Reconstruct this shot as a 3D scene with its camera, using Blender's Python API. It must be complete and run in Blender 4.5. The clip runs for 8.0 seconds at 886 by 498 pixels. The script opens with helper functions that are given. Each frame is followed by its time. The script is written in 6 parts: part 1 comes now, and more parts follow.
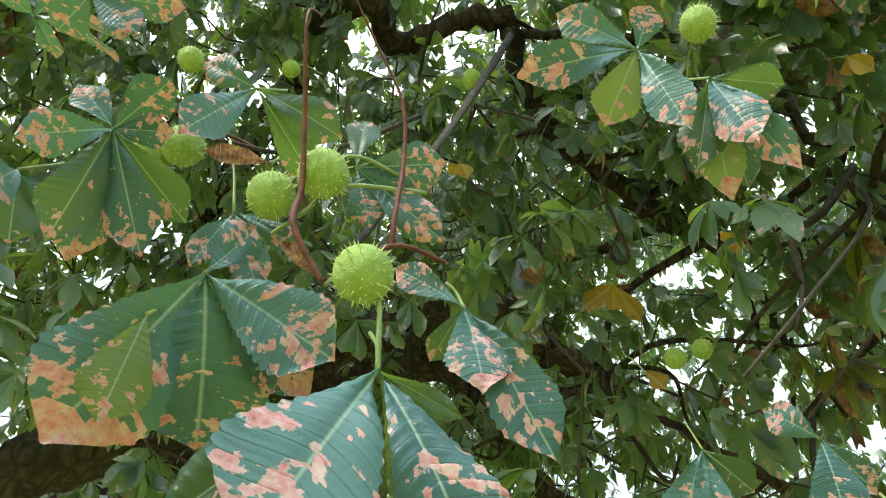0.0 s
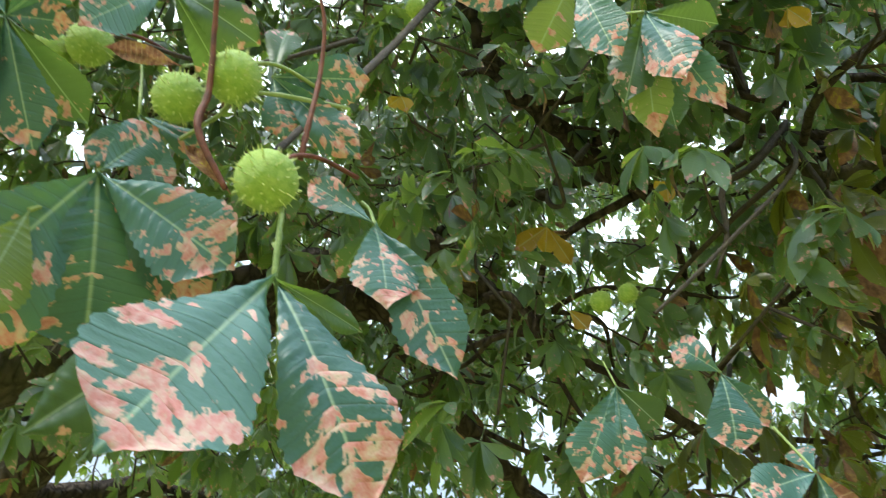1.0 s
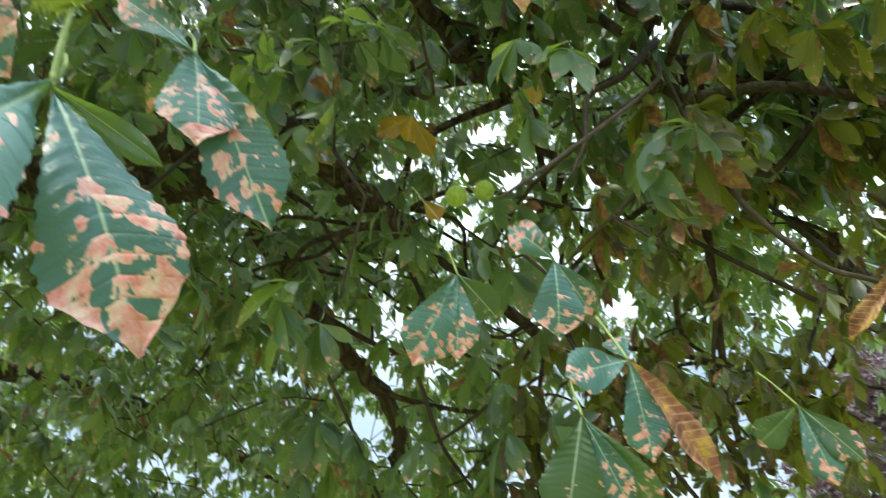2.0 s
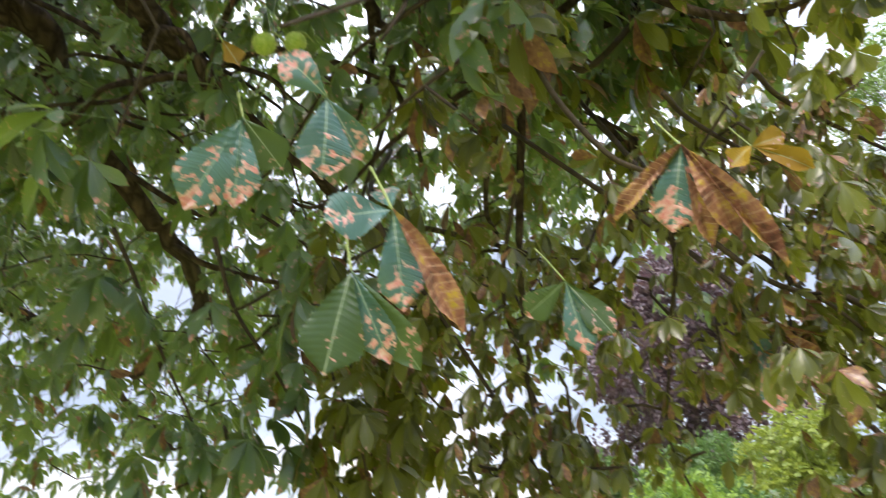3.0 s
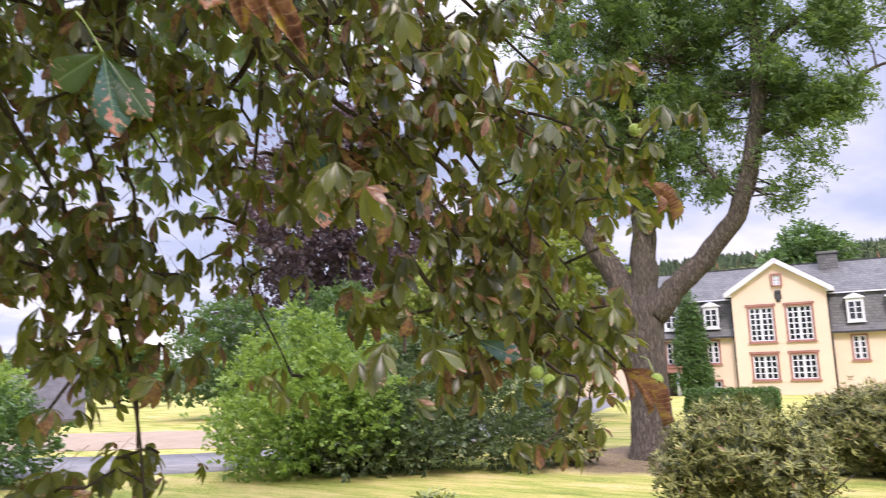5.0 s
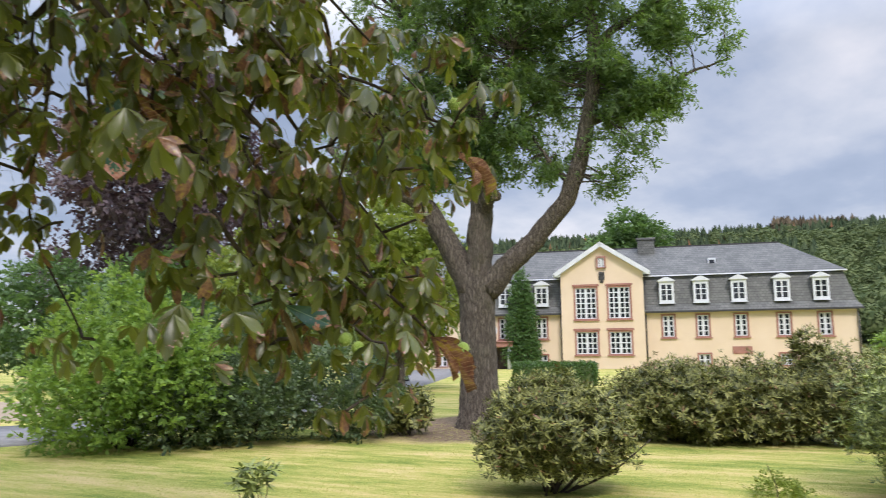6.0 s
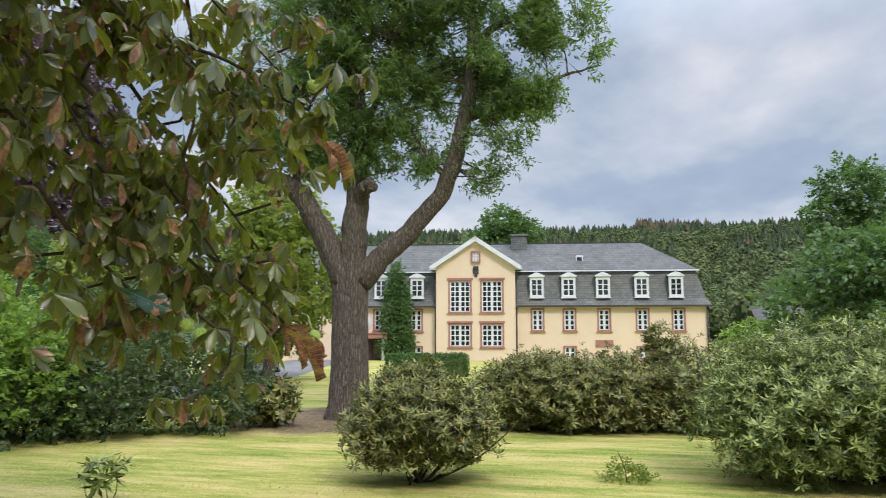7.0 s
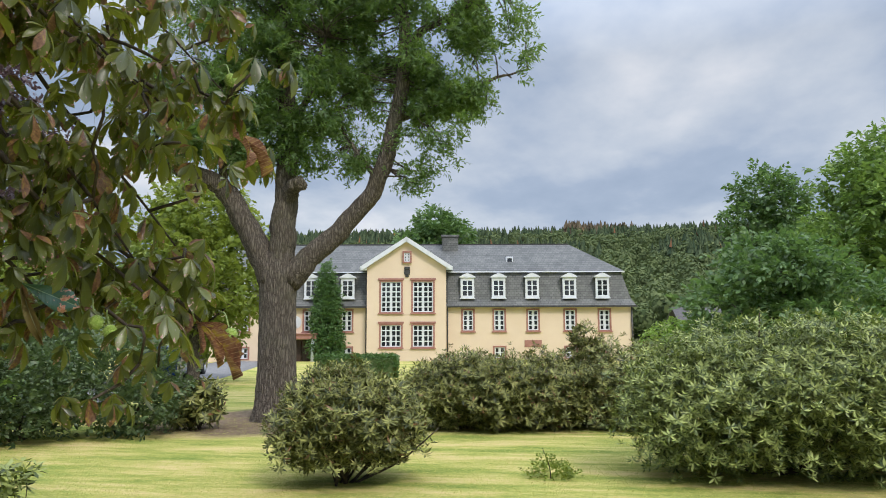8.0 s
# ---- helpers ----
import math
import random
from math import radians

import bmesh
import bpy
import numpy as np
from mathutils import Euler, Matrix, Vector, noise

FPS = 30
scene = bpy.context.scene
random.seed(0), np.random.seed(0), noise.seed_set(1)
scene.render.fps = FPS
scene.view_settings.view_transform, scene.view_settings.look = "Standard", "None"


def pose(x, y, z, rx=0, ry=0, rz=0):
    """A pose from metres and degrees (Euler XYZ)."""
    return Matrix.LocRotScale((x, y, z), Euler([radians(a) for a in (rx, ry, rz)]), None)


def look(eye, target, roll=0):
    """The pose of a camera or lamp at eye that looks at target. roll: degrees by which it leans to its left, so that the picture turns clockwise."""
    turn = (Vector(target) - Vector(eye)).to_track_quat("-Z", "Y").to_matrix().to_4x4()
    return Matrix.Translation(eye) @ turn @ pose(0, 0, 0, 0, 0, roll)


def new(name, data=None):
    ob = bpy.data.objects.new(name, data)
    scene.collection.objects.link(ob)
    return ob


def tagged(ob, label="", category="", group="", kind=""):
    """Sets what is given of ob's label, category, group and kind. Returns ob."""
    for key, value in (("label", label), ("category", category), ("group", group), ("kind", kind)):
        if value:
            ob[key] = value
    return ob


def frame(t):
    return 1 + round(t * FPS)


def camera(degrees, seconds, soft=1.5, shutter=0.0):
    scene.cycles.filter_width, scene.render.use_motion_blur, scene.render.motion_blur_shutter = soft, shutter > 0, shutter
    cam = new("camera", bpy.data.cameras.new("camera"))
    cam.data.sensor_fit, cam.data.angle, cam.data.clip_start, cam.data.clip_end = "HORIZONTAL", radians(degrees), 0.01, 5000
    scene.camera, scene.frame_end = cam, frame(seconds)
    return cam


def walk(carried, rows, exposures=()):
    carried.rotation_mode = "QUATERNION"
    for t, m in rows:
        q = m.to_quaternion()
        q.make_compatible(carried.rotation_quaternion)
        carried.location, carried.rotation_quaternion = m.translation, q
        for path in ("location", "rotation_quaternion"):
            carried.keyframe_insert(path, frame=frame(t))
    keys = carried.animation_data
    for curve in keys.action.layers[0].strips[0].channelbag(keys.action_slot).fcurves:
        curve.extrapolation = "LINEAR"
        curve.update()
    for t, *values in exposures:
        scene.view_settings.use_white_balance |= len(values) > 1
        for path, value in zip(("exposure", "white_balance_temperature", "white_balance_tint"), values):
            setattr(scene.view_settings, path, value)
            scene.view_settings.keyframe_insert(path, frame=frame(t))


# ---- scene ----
cam = camera(62.2, 8.0, soft=0.8, shutter=0.35)
PATH = [
    (0, (0.096, 0.122, 1.895), (-0.012, 1.558, 3.283), 1.3),
    (0.5, (0.106, 0.13, 1.894), (0.048, 1.616, 3.232), 1.0),
    (1, (0.135, 0.16, 1.885), (0.173, 1.697, 3.164), 0.3),
    (1.2, (0.148, 0.172, 1.883), (0.243, 1.728, 3.125), -0.1),
    (2.5, (0.226, 0.262, 1.879), (0.865, 1.926, 2.798), -2.0),
    (3, (0.295, 0.275, 1.853), (1.167, 1.903, 2.625), -2.4),
    (3.5, (0.358, 0.259, 1.814), (1.461, 1.807, 2.448), -2.4),
    (4, (0.41, 0.22, 1.78), (1.7, 1.653, 2.292), -1.8),
    (4.5, (0.475, 0.187, 1.762), (1.939, 1.486, 2.182), -1.5),
    (4.7, (0.497, 0.178, 1.757), (2.022, 1.422, 2.147), -1.5),
    (6, (0.586, 0.09, 1.732), (2.405, 0.876, 2.0), -0.6),
    (6.5, (0.607, 0.044, 1.724), (2.493, 0.661, 1.976), -0.3),
    (7, (0.632, 0.024, 1.722), (2.56, 0.498, 1.966), 0.0),
    (7.5, (0.635, 0.006, 1.715), (2.587, 0.371, 1.957), 0.0),
    (8, (0.626, -0.016, 1.711), (2.589, 0.276, 1.956), -0.2),
]
EXPOSURES = [(0, 1.42, 6500, 2), (1.2, 1.45, 6500, 2), (2.5, 1.52, 6500, 4), (3.0, 1.48, 6800, 18), (3.5, 1.4, 6800, 28), (4.5, 1.2, 6650, 36), (4.7, 1.14, 6600, 35), (6, 0.62, 6500, 17), (7, 0.52, 6500, 13), (8, 0.5, 6500, 12)]
walk(cam, [(t, look(eye, target, roll)) for t, eye, target, roll in PATH], EXPOSURES)

# ---- world and light ----
rng = np.random.default_rng(7)


def nodes_of(m):
    m.use_nodes = True
    nt = m.node_tree
    nt.nodes.clear()
    return nt


def nd(nt, kind, links=None, operation="", data_type="", feature=""):
    n = nt.nodes.new(kind)
    if operation:
        n.operation = operation
    if data_type:
        n.data_type = data_type
    if feature:
        n.feature = feature
    for k, v in (links or {}).items():
        if isinstance(v, bpy.types.NodeSocket):
            nt.links.new(v, n.inputs[k])
        else:
            n.inputs[k].default_value = v
    return n


def math_node(nt, op, a, b=0.0, clamp=False):
    n = nd(nt, "ShaderNodeMath", {0: a, 1: b}, operation=op)
    n.use_clamp = clamp
    return n.outputs[0]


def ramp(nt, fac, *stops):
    n = nd(nt, "ShaderNodeValToRGB", {0: fac})
    el = n.color_ramp.elements
    while len(el) < len(stops):
        el.new(0.5)
    for e, (p, c) in zip(el, stops):
        e.position = p
        e.color = (*c, 1) if len(c) == 3 else c
    return n.outputs[0]


def mix(nt, fac, a, b):
    n = nd(nt, "ShaderNodeMix", data_type="RGBA")
    for k, v in ((0, fac), (6, a), (7, b)):
        if isinstance(v, bpy.types.NodeSocket):
            nt.links.new(v, n.inputs[k])
        else:
            n.inputs[k].default_value = (*v, 1) if k else v
    return n.outputs[2]


def noise_tex(nt, vec, scale, detail=4.0, rough=0.55, out=0):
    return nd(nt, "ShaderNodeTexNoise", {"Vector": vec, "Scale": scale, "Detail": detail, "Roughness": rough}).outputs[out]


world = bpy.data.worlds.new("overcast_sky")
scene.world = world
nt = nodes_of(world)
way = nd(nt, "ShaderNodeTexCoord").outputs["Generated"]
sky = nd(nt, "ShaderNodeTexSky")
sky.sky_type, sky.sun_disc, sky.sun_elevation, sky.sun_rotation = "NISHITA", False, radians(46), radians(232)
xyz = nd(nt, "ShaderNodeSeparateXYZ", {0: way})
height = math_node(nt, "MAXIMUM", xyz.outputs[2], 0.0)
# cloud deck: directions projected on a flat layer, so that clouds flatten towards the horizon
lift = math_node(nt, "ADD", height, 0.16)
deck = nd(nt, "ShaderNodeVectorMath", {0: way, 1: nd(nt, "ShaderNodeCombineXYZ", {0: lift, 1: lift, 2: lift}).outputs[0]}, operation="DIVIDE").outputs[0]
deck = nd(nt, "ShaderNodeMapping", {"Vector": deck, "Scale": (0.75, 1.0, 0.2), "Location": (3.1, 0.4, 0), "Rotation": (0, 0, radians(20))}).outputs[0]
clouds = noise_tex(nt, deck, 1.15, 7.0, 0.52)
grey = ramp(nt, clouds, (0.32, (0.32, 0.41, 0.55)), (0.46, (0.43, 0.52, 0.66)), (0.56, (0.62, 0.69, 0.78)), (0.68, (0.90, 0.92, 0.95)))
gain = ramp(nt, height, (0.0, (1.0, 0.96, 0.9)), (0.12, (0.66, 0.66, 0.66)), (0.36, (0.66, 0.66, 0.66)), (0.62, (1.9, 1.85, 1.8)), (1.0, (2.9, 2.82, 2.75)))
deck_colour = nd(nt, "ShaderNodeVectorMath", {0: grey, 1: gain}, operation="MULTIPLY").outputs[0]
clear = nd(nt, "ShaderNodeVectorMath", {0: sky.outputs[0], 1: (0.1, 0.1, 0.1)}, operation="MULTIPLY").outputs[0]
colour = mix(nt, 0.9, clear, deck_colour)
nd(nt, "ShaderNodeOutputWorld", {0: nd(nt, "ShaderNodeBackground", {0: colour, 1: 1.0}).outputs[0]})

sun = new("sun", bpy.data.lights.new("sun", "SUN"))
sun.data.energy, sun.data.angle, sun.data.color = 1.5, radians(12), (1.0, 0.95, 0.88)
sun.matrix_world = look((-18, -14, 24), (0, 0, 0))

# ---- materials ----
def principled(nt, colour, rough=0.7, bump=None, height=0.3, dist=0.01, metal=0.0, spec=0.5):
    p = nd(nt, "ShaderNodeBsdfPrincipled", {"Base Color": colour, "Roughness": rough, "Metallic": metal, "Specular IOR Level": spec})
    if bump is not None:
        b = nd(nt, "ShaderNodeBump", {"Height": bump, "Strength": height, "Distance": dist})
        nt.links.new(b.outputs[0], p.inputs["Normal"])
    return p


def finish(nt, shader):
    nd(nt, "ShaderNodeOutputMaterial", {0: shader})


def rgb(c):
    return (*c, 1.0)


def surface(name, a, b, scale, rough=0.8, bump=0.3, fine=8.0, dist=0.01, spec=0.4):
    """Two tones mottled by coarse and fine noise, with fine relief."""
    m = bpy.data.materials.new(name)
    nt = nodes_of(m)
    co = nd(nt, "ShaderNodeTexCoord").outputs["Object"]
    coarse, small = noise_tex(nt, co, scale), noise_tex(nt, co, scale * fine, 6.0, 0.65)
    f = math_node(nt, "ADD", math_node(nt, "MULTIPLY", coarse, 0.6), math_node(nt, "MULTIPLY", small, 0.4))
    colour = ramp(nt, f, (0.36, a), (0.64, b))
    finish(nt, principled(nt, colour, rough, small, bump, dist, spec=spec).outputs[0])
    return m


def bark(name, a, b, scale, stretch=0.18, bump=1.0, dist=0.03):
    m = bpy.data.materials.new(name)
    nt = nodes_of(m)
    co = nd(nt, "ShaderNodeTexCoord").outputs["Object"]
    flat = nd(nt, "ShaderNodeMapping", {"Vector": co, "Scale": (1, 1, stretch)}).outputs[0]
    ridges = nd(nt, "ShaderNodeTexVoronoi", {"Vector": nd(nt, "ShaderNodeVectorMath", {0: flat, 1: nd(nt, "ShaderNodeVectorMath", {0: noise_tex(nt, flat, scale, 3.0, out=1), 1: (0.08, 0.08, 0.08)}, operation="MULTIPLY").outputs[0]}, operation="ADD").outputs[0], "Scale": scale}, feature="DISTANCE_TO_EDGE").outputs[0]
    small = noise_tex(nt, co, scale * 3, 6.0, 0.7)
    h = math_node(nt, "ADD", math_node(nt, "MULTIPLY", ridges, 1.6), math_node(nt, "MULTIPLY", small, 0.5))
    colour = ramp(nt, h, (0.15, a), (0.75, b))
    moss = noise_tex(nt, co, 1.3, 4.0)
    colour = mix(nt, math_node(nt, "MULTIPLY", math_node(nt, "SUBTRACT", moss, 0.52, True), 2.0, True), colour, (0.09, 0.10, 0.05))
    finish(nt, principled(nt, colour, 0.9, h, bump, dist, spec=0.2).outputs[0])
    return m


def leaf_mat(name, dark, light, under, rough=0.42, translucent=0.35, sick=0.0, dry=0.0, spec=0.5, relief=0.13):
    """Foliage: per-leaf tone, light through the blade, side veins; sick: brown and pink mines; dry: share of yellow and brown leaves."""
    m = bpy.data.materials.new(name)
    nt = nodes_of(m)
    geo = nd(nt, "ShaderNodeNewGeometry").outputs["Random Per Island"]
    rand = math_node(nt, "FRACT", math_node(nt, "ADD", geo, nd(nt, "ShaderNodeObjectInfo").outputs["Random"]))
    uv = nd(nt, "ShaderNodeSeparateXYZ", {0: nd(nt, "ShaderNodeTexCoord").outputs["UV"]})
    u, v = uv.outputs[0], uv.outputs[1]
    across = math_node(nt, "ABSOLUTE", math_node(nt, "SUBTRACT", u, 0.5))
    along = math_node(nt, "SUBTRACT", v, math_node(nt, "MULTIPLY", across, 0.55))
    co = nd(nt, "ShaderNodeTexCoord").outputs["Object"]
    tone = math_node(nt, "ADD", math_node(nt, "MULTIPLY", rand, 0.65), math_node(nt, "MULTIPLY", noise_tex(nt, co, 5.0), 0.35))
    colour = ramp(nt, tone, (0.2, dark), (0.75, light))
    through_colour = mix(nt, tone, under, tuple(min(1, c * 1.35) for c in under))
    veins = math_node(nt, "ABSOLUTE", math_node(nt, "SINE", math_node(nt, "MULTIPLY", along, 46.0)))
    line = math_node(nt, "SUBTRACT", 1.0, math_node(nt, "MULTIPLY", veins, 4.0 if relief > 0.2 else 7.0), True)
    rib = math_node(nt, "SUBTRACT", 1.0, math_node(nt, "MULTIPLY", across, 110.0), True)
    if sick:
        colour = mix(nt, math_node(nt, "MULTIPLY", line, 0.4), colour, tuple(0.45 * x for x in dark))
        colour = mix(nt, math_node(nt, "MULTIPLY", rib, 0.75 if relief > 0.2 else 0.15), colour, (0.36, 0.47, 0.33))
        # mines lie between the side veins: stepped from strip to strip, drawn out along them
        strips = math_node(nt, "MULTIPLY", along, 46.0 / math.pi)
        step = math_node(nt, "ADD", math_node(nt, "MULTIPLY", math_node(nt, "FLOOR", strips), 0.24), math_node(nt, "MULTIPLY", strips, 0.4))
        place = nd(nt, "ShaderNodeCombineXYZ", {0: math_node(nt, "MULTIPLY", u, 8.5), 1: step, 2: math_node(nt, "MULTIPLY", rand, 61.0)}).outputs[0]
        blot = noise_tex(nt, place, 1.0, 4.0, 0.6)
        blot = math_node(nt, "ADD", blot, math_node(nt, "MULTIPLY", math_node(nt, "SUBTRACT", v, 0.5), 0.25))
        blot = math_node(nt, "ADD", blot, math_node(nt, "MULTIPLY", math_node(nt, "SUBTRACT", math_node(nt, "FRACT", math_node(nt, "MULTIPLY", rand, 17.0)), 0.5), 0.06))
        edge = math_node(nt, "SUBTRACT", blot, 0.68 - sick)
        mask = math_node(nt, "MULTIPLY", edge, 45.0, True)
        inner = noise_tex(nt, place, 2.1, 5.0, 0.7)
        mine = ramp(nt, inner, (0.30, (0.20, 0.075, 0.05)), (0.40, (0.50, 0.17, 0.16)), (0.50, (0.53, 0.26, 0.25)), (0.58, (0.54, 0.36, 0.31)), (0.70, (0.52, 0.44, 0.36)))
        rim = math_node(nt, "SUBTRACT", 1.0, math_node(nt, "MULTIPLY", math_node(nt, "SUBTRACT", edge, 0.012), 34.0), True)
        mine = mix(nt, math_node(nt, "MULTIPLY", rim, 0.65), mine, (0.50, 0.40, 0.29))
        colour = mix(nt, mask, colour, mine)
        through_colour = mix(nt, mask, through_colour, (0.45, 0.24, 0.10))
    if dry:
        which = math_node(nt, "FRACT", math_node(nt, "MULTIPLY", rand, 37.0))
        off = math_node(nt, "GREATER_THAN", which, 1.0 - dry)
        wear = noise_tex(nt, nd(nt, "ShaderNodeCombineXYZ", {0: math_node(nt, "MULTIPLY", u, 6.0), 1: math_node(nt, "MULTIPLY", along, 5.0), 2: math_node(nt, "MULTIPLY", rand, 91.0)}).outputs[0], 1.3, 6.0, 0.65)
        old = ramp(nt, wear, (0.36, (0.12, 0.06, 0.038)), (0.46, (0.24, 0.105, 0.065)), (0.55, (0.34, 0.185, 0.105)), (0.62, (0.46, 0.33, 0.05)), (0.72, (0.30, 0.32, 0.04)))
        if relief < 0.2:
            old = mix(nt, 0.4, old, (0.12, 0.07, 0.03))
        else:
            old = mix(nt, math_node(nt, "MULTIPLY", line, 0.8), old, (0.55, 0.40, 0.25))
        colour = mix(nt, off, colour, old)
        through_colour = mix(nt, off, through_colour, old)
    h = math_node(nt, "ADD", math_node(nt, "POWER", veins, 0.5), math_node(nt, "MULTIPLY", noise_tex(nt, co, 60.0), 0.7))
    p = principled(nt, colour, rough, h, relief, 0.0015, spec=spec)
    t = nd(nt, "ShaderNodeBsdfTranslucent", {"Color": through_colour})
    finish(nt, nd(nt, "ShaderNodeMixShader", {0: translucent, 1: p.outputs[0], 2: t.outputs[0]}).outputs[0])
    return m


def plain(name, c, rough=0.6, metal=0.0, vary=0.12, scale=6.0):
    return surface(name, tuple(x * (1 - vary) for x in c), tuple(min(1, x * (1 + vary)) for x in c), scale, rough, 0.12)


M_CHESTNUT = leaf_mat("chestnut_foliage", (0.013, 0.037, 0.032), (0.080, 0.140, 0.105), (0.34, 0.50, 0.05), 0.30, 0.30, 0.01, 0.035, spec=0.65)
# teal in both tones stands for blue sky gloss on the sick blades
M_HERO = leaf_mat("chestnut_leaf_sick_sky_tint", (0.030, 0.094, 0.092), (0.056, 0.142, 0.134), (0.14, 0.26, 0.06), 0.38, 0.18, 0.104, 0.0, relief=0.6)
M_FRESH = leaf_mat("chestnut_leaf_underside", (0.11, 0.17, 0.045), (0.19, 0.25, 0.065), (0.22, 0.30, 0.05), 0.5, 0.3, 0.05, 0.0, relief=0.4)
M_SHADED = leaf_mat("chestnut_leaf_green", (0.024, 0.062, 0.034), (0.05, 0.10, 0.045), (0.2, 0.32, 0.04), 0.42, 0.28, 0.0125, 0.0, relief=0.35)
M_EDGE = leaf_mat("chestnut_edge_foliage", (0.010, 0.019, 0.007), (0.105, 0.126, 0.034), (0.42, 0.45, 0.03), 0.34, 0.26, -0.01, 0.12, spec=0.55)
M_YELLOW = leaf_mat("chestnut_leaf_yellow", (0.24, 0.14, 0.018), (0.43, 0.29, 0.03), (0.48, 0.33, 0.03), 0.5, 0.35, 0.02, 0.0, relief=0.35)
M_DRY = leaf_mat("chestnut_leaf_dry", (0.10, 0.09, 0.03), (0.2, 0.15, 0.05), (0.26, 0.15, 0.06), 0.6, 0.25, -0.2, 0.97, relief=0.5)
M_ASH = leaf_mat("ash_foliage", (0.042, 0.092, 0.034), (0.14, 0.215, 0.08), (0.24, 0.38, 0.06), 0.45, 0.42)
M_RHODO = leaf_mat("rhododendron_foliage", (0.022, 0.034, 0.010), (0.31, 0.315, 0.095), (0.16, 0.2, 0.04), 0.48, 0.16, 0.0, 0.025, spec=0.35)
M_RHODO_GREEN = leaf_mat("rhododendron_green", (0.024, 0.047, 0.013), (0.37, 0.42, 0.13), (0.2, 0.28, 0.05), 0.45, 0.16, spec=0.35)
M_SHRUB_LIGHT = leaf_mat("light_shrub_foliage", (0.065, 0.15, 0.028), (0.24, 0.36, 0.08), (0.34, 0.48, 0.07), 0.5, 0.38)
M_SHRUB_DARK = leaf_mat("dark_shrub_foliage", (0.036, 0.07, 0.03), (0.13, 0.18, 0.075), (0.14, 0.22, 0.05), 0.5, 0.25)
M_YELLOW_GREEN = leaf_mat("yellow_green_foliage", (0.10, 0.16, 0.026), (0.22, 0.28, 0.05), (0.34, 0.4, 0.06), 0.5, 0.38)
M_PARK = leaf_mat("park_tree_foliage", (0.07, 0.14, 0.035), (0.25, 0.36, 0.09), (0.2, 0.32, 0.06), 0.5, 0.33)
M_MAPLE = leaf_mat("maple_foliage", (0.045, 0.10, 0.036), (0.125, 0.205, 0.075), (0.16, 0.28, 0.06), 0.5, 0.33)
M_BEECH = leaf_mat("copper_beech_foliage", (0.05, 0.035, 0.042), (0.17, 0.13, 0.145), (0.16, 0.08, 0.09), 0.4, 0.22)
M_IVY = leaf_mat("ivy_foliage", (0.04, 0.10, 0.024), (0.09, 0.18, 0.045), (0.15, 0.25, 0.04), 0.45, 0.2)
M_CONIFER = leaf_mat("conifer_foliage", (0.042, 0.07, 0.04), (0.105, 0.14, 0.072), (0.08, 0.12, 0.05), 0.85, 0.1, 0.0, 0.015, spec=0.1)
M_DEAD = leaf_mat("dead_spruce_needles", (0.09, 0.075, 0.05), (0.19, 0.15, 0.10), (0.12, 0.1, 0.05), 0.9, 0.1, spec=0.1)
M_WOOD_FAR = leaf_mat("far_wood_foliage", (0.065, 0.096, 0.046), (0.145, 0.18, 0.078), (0.15, 0.2, 0.06), 0.85, 0.2, spec=0.1)
# haze of the distance is put into the leaf colour: pale grey-green
M_VALLEY_HAZE = leaf_mat("valley_wood_haze_tint", (0.075, 0.11, 0.08), (0.125, 0.17, 0.12), (0.12, 0.17, 0.09), 0.8, 0.15)
M_BARK = bark("chestnut_bark", (0.022, 0.016, 0.013), (0.10, 0.075, 0.06), 14.0, 0.35)
M_TWIG = surface("twig_bark", (0.022, 0.017, 0.013), (0.07, 0.052, 0.035), 20.0, 0.8, 0.4)
M_ASHBARK = bark("ash_bark", (0.055, 0.045, 0.037), (0.235, 0.2, 0.165), 20.0, 0.17, 1.0, 0.06)
M_STALK = surface("red_brown_stalk", (0.055, 0.016, 0.012), (0.17, 0.048, 0.03), 60.0, 0.6, 0.4, dist=0.002)
M_PETIOLE = surface("pale_green_stalk", (0.15, 0.22, 0.06), (0.27, 0.33, 0.12), 30.0, 0.5, 0.2, dist=0.002)
M_HUSK = surface("green_husk", (0.21, 0.36, 0.05), (0.40, 0.52, 0.13), 3.0, 0.5, 0.5, 6.0, 0.03)
M_SPINE = surface("husk_spine", (0.42, 0.52, 0.16), (0.58, 0.62, 0.28), 60.0, 0.5, 0.1, dist=0.001)

# ---- mesh tools ----
def part(name, mesh, material, parent=None, label=""):
    """Links a mesh (or a bmesh) as one object under a thing or a part."""
    if isinstance(mesh, bmesh.types.BMesh):
        bm, mesh = mesh, bpy.data.meshes.new(name)
        bm.to_mesh(mesh)
        bm.free()
    if material and not mesh.materials:
        mesh.materials.append(material)
    ob = new(name, mesh)
    if parent:
        ob.parent = parent
    if label:
        ob["label"] = label
    return ob


def thing(name, label, category, m=None, group="", kind=""):
    ob = new(name)
    ob.empty_display_size = 0.2
    if m is not None:
        ob.matrix_world = m
    return tagged(ob, label, category, group, kind)


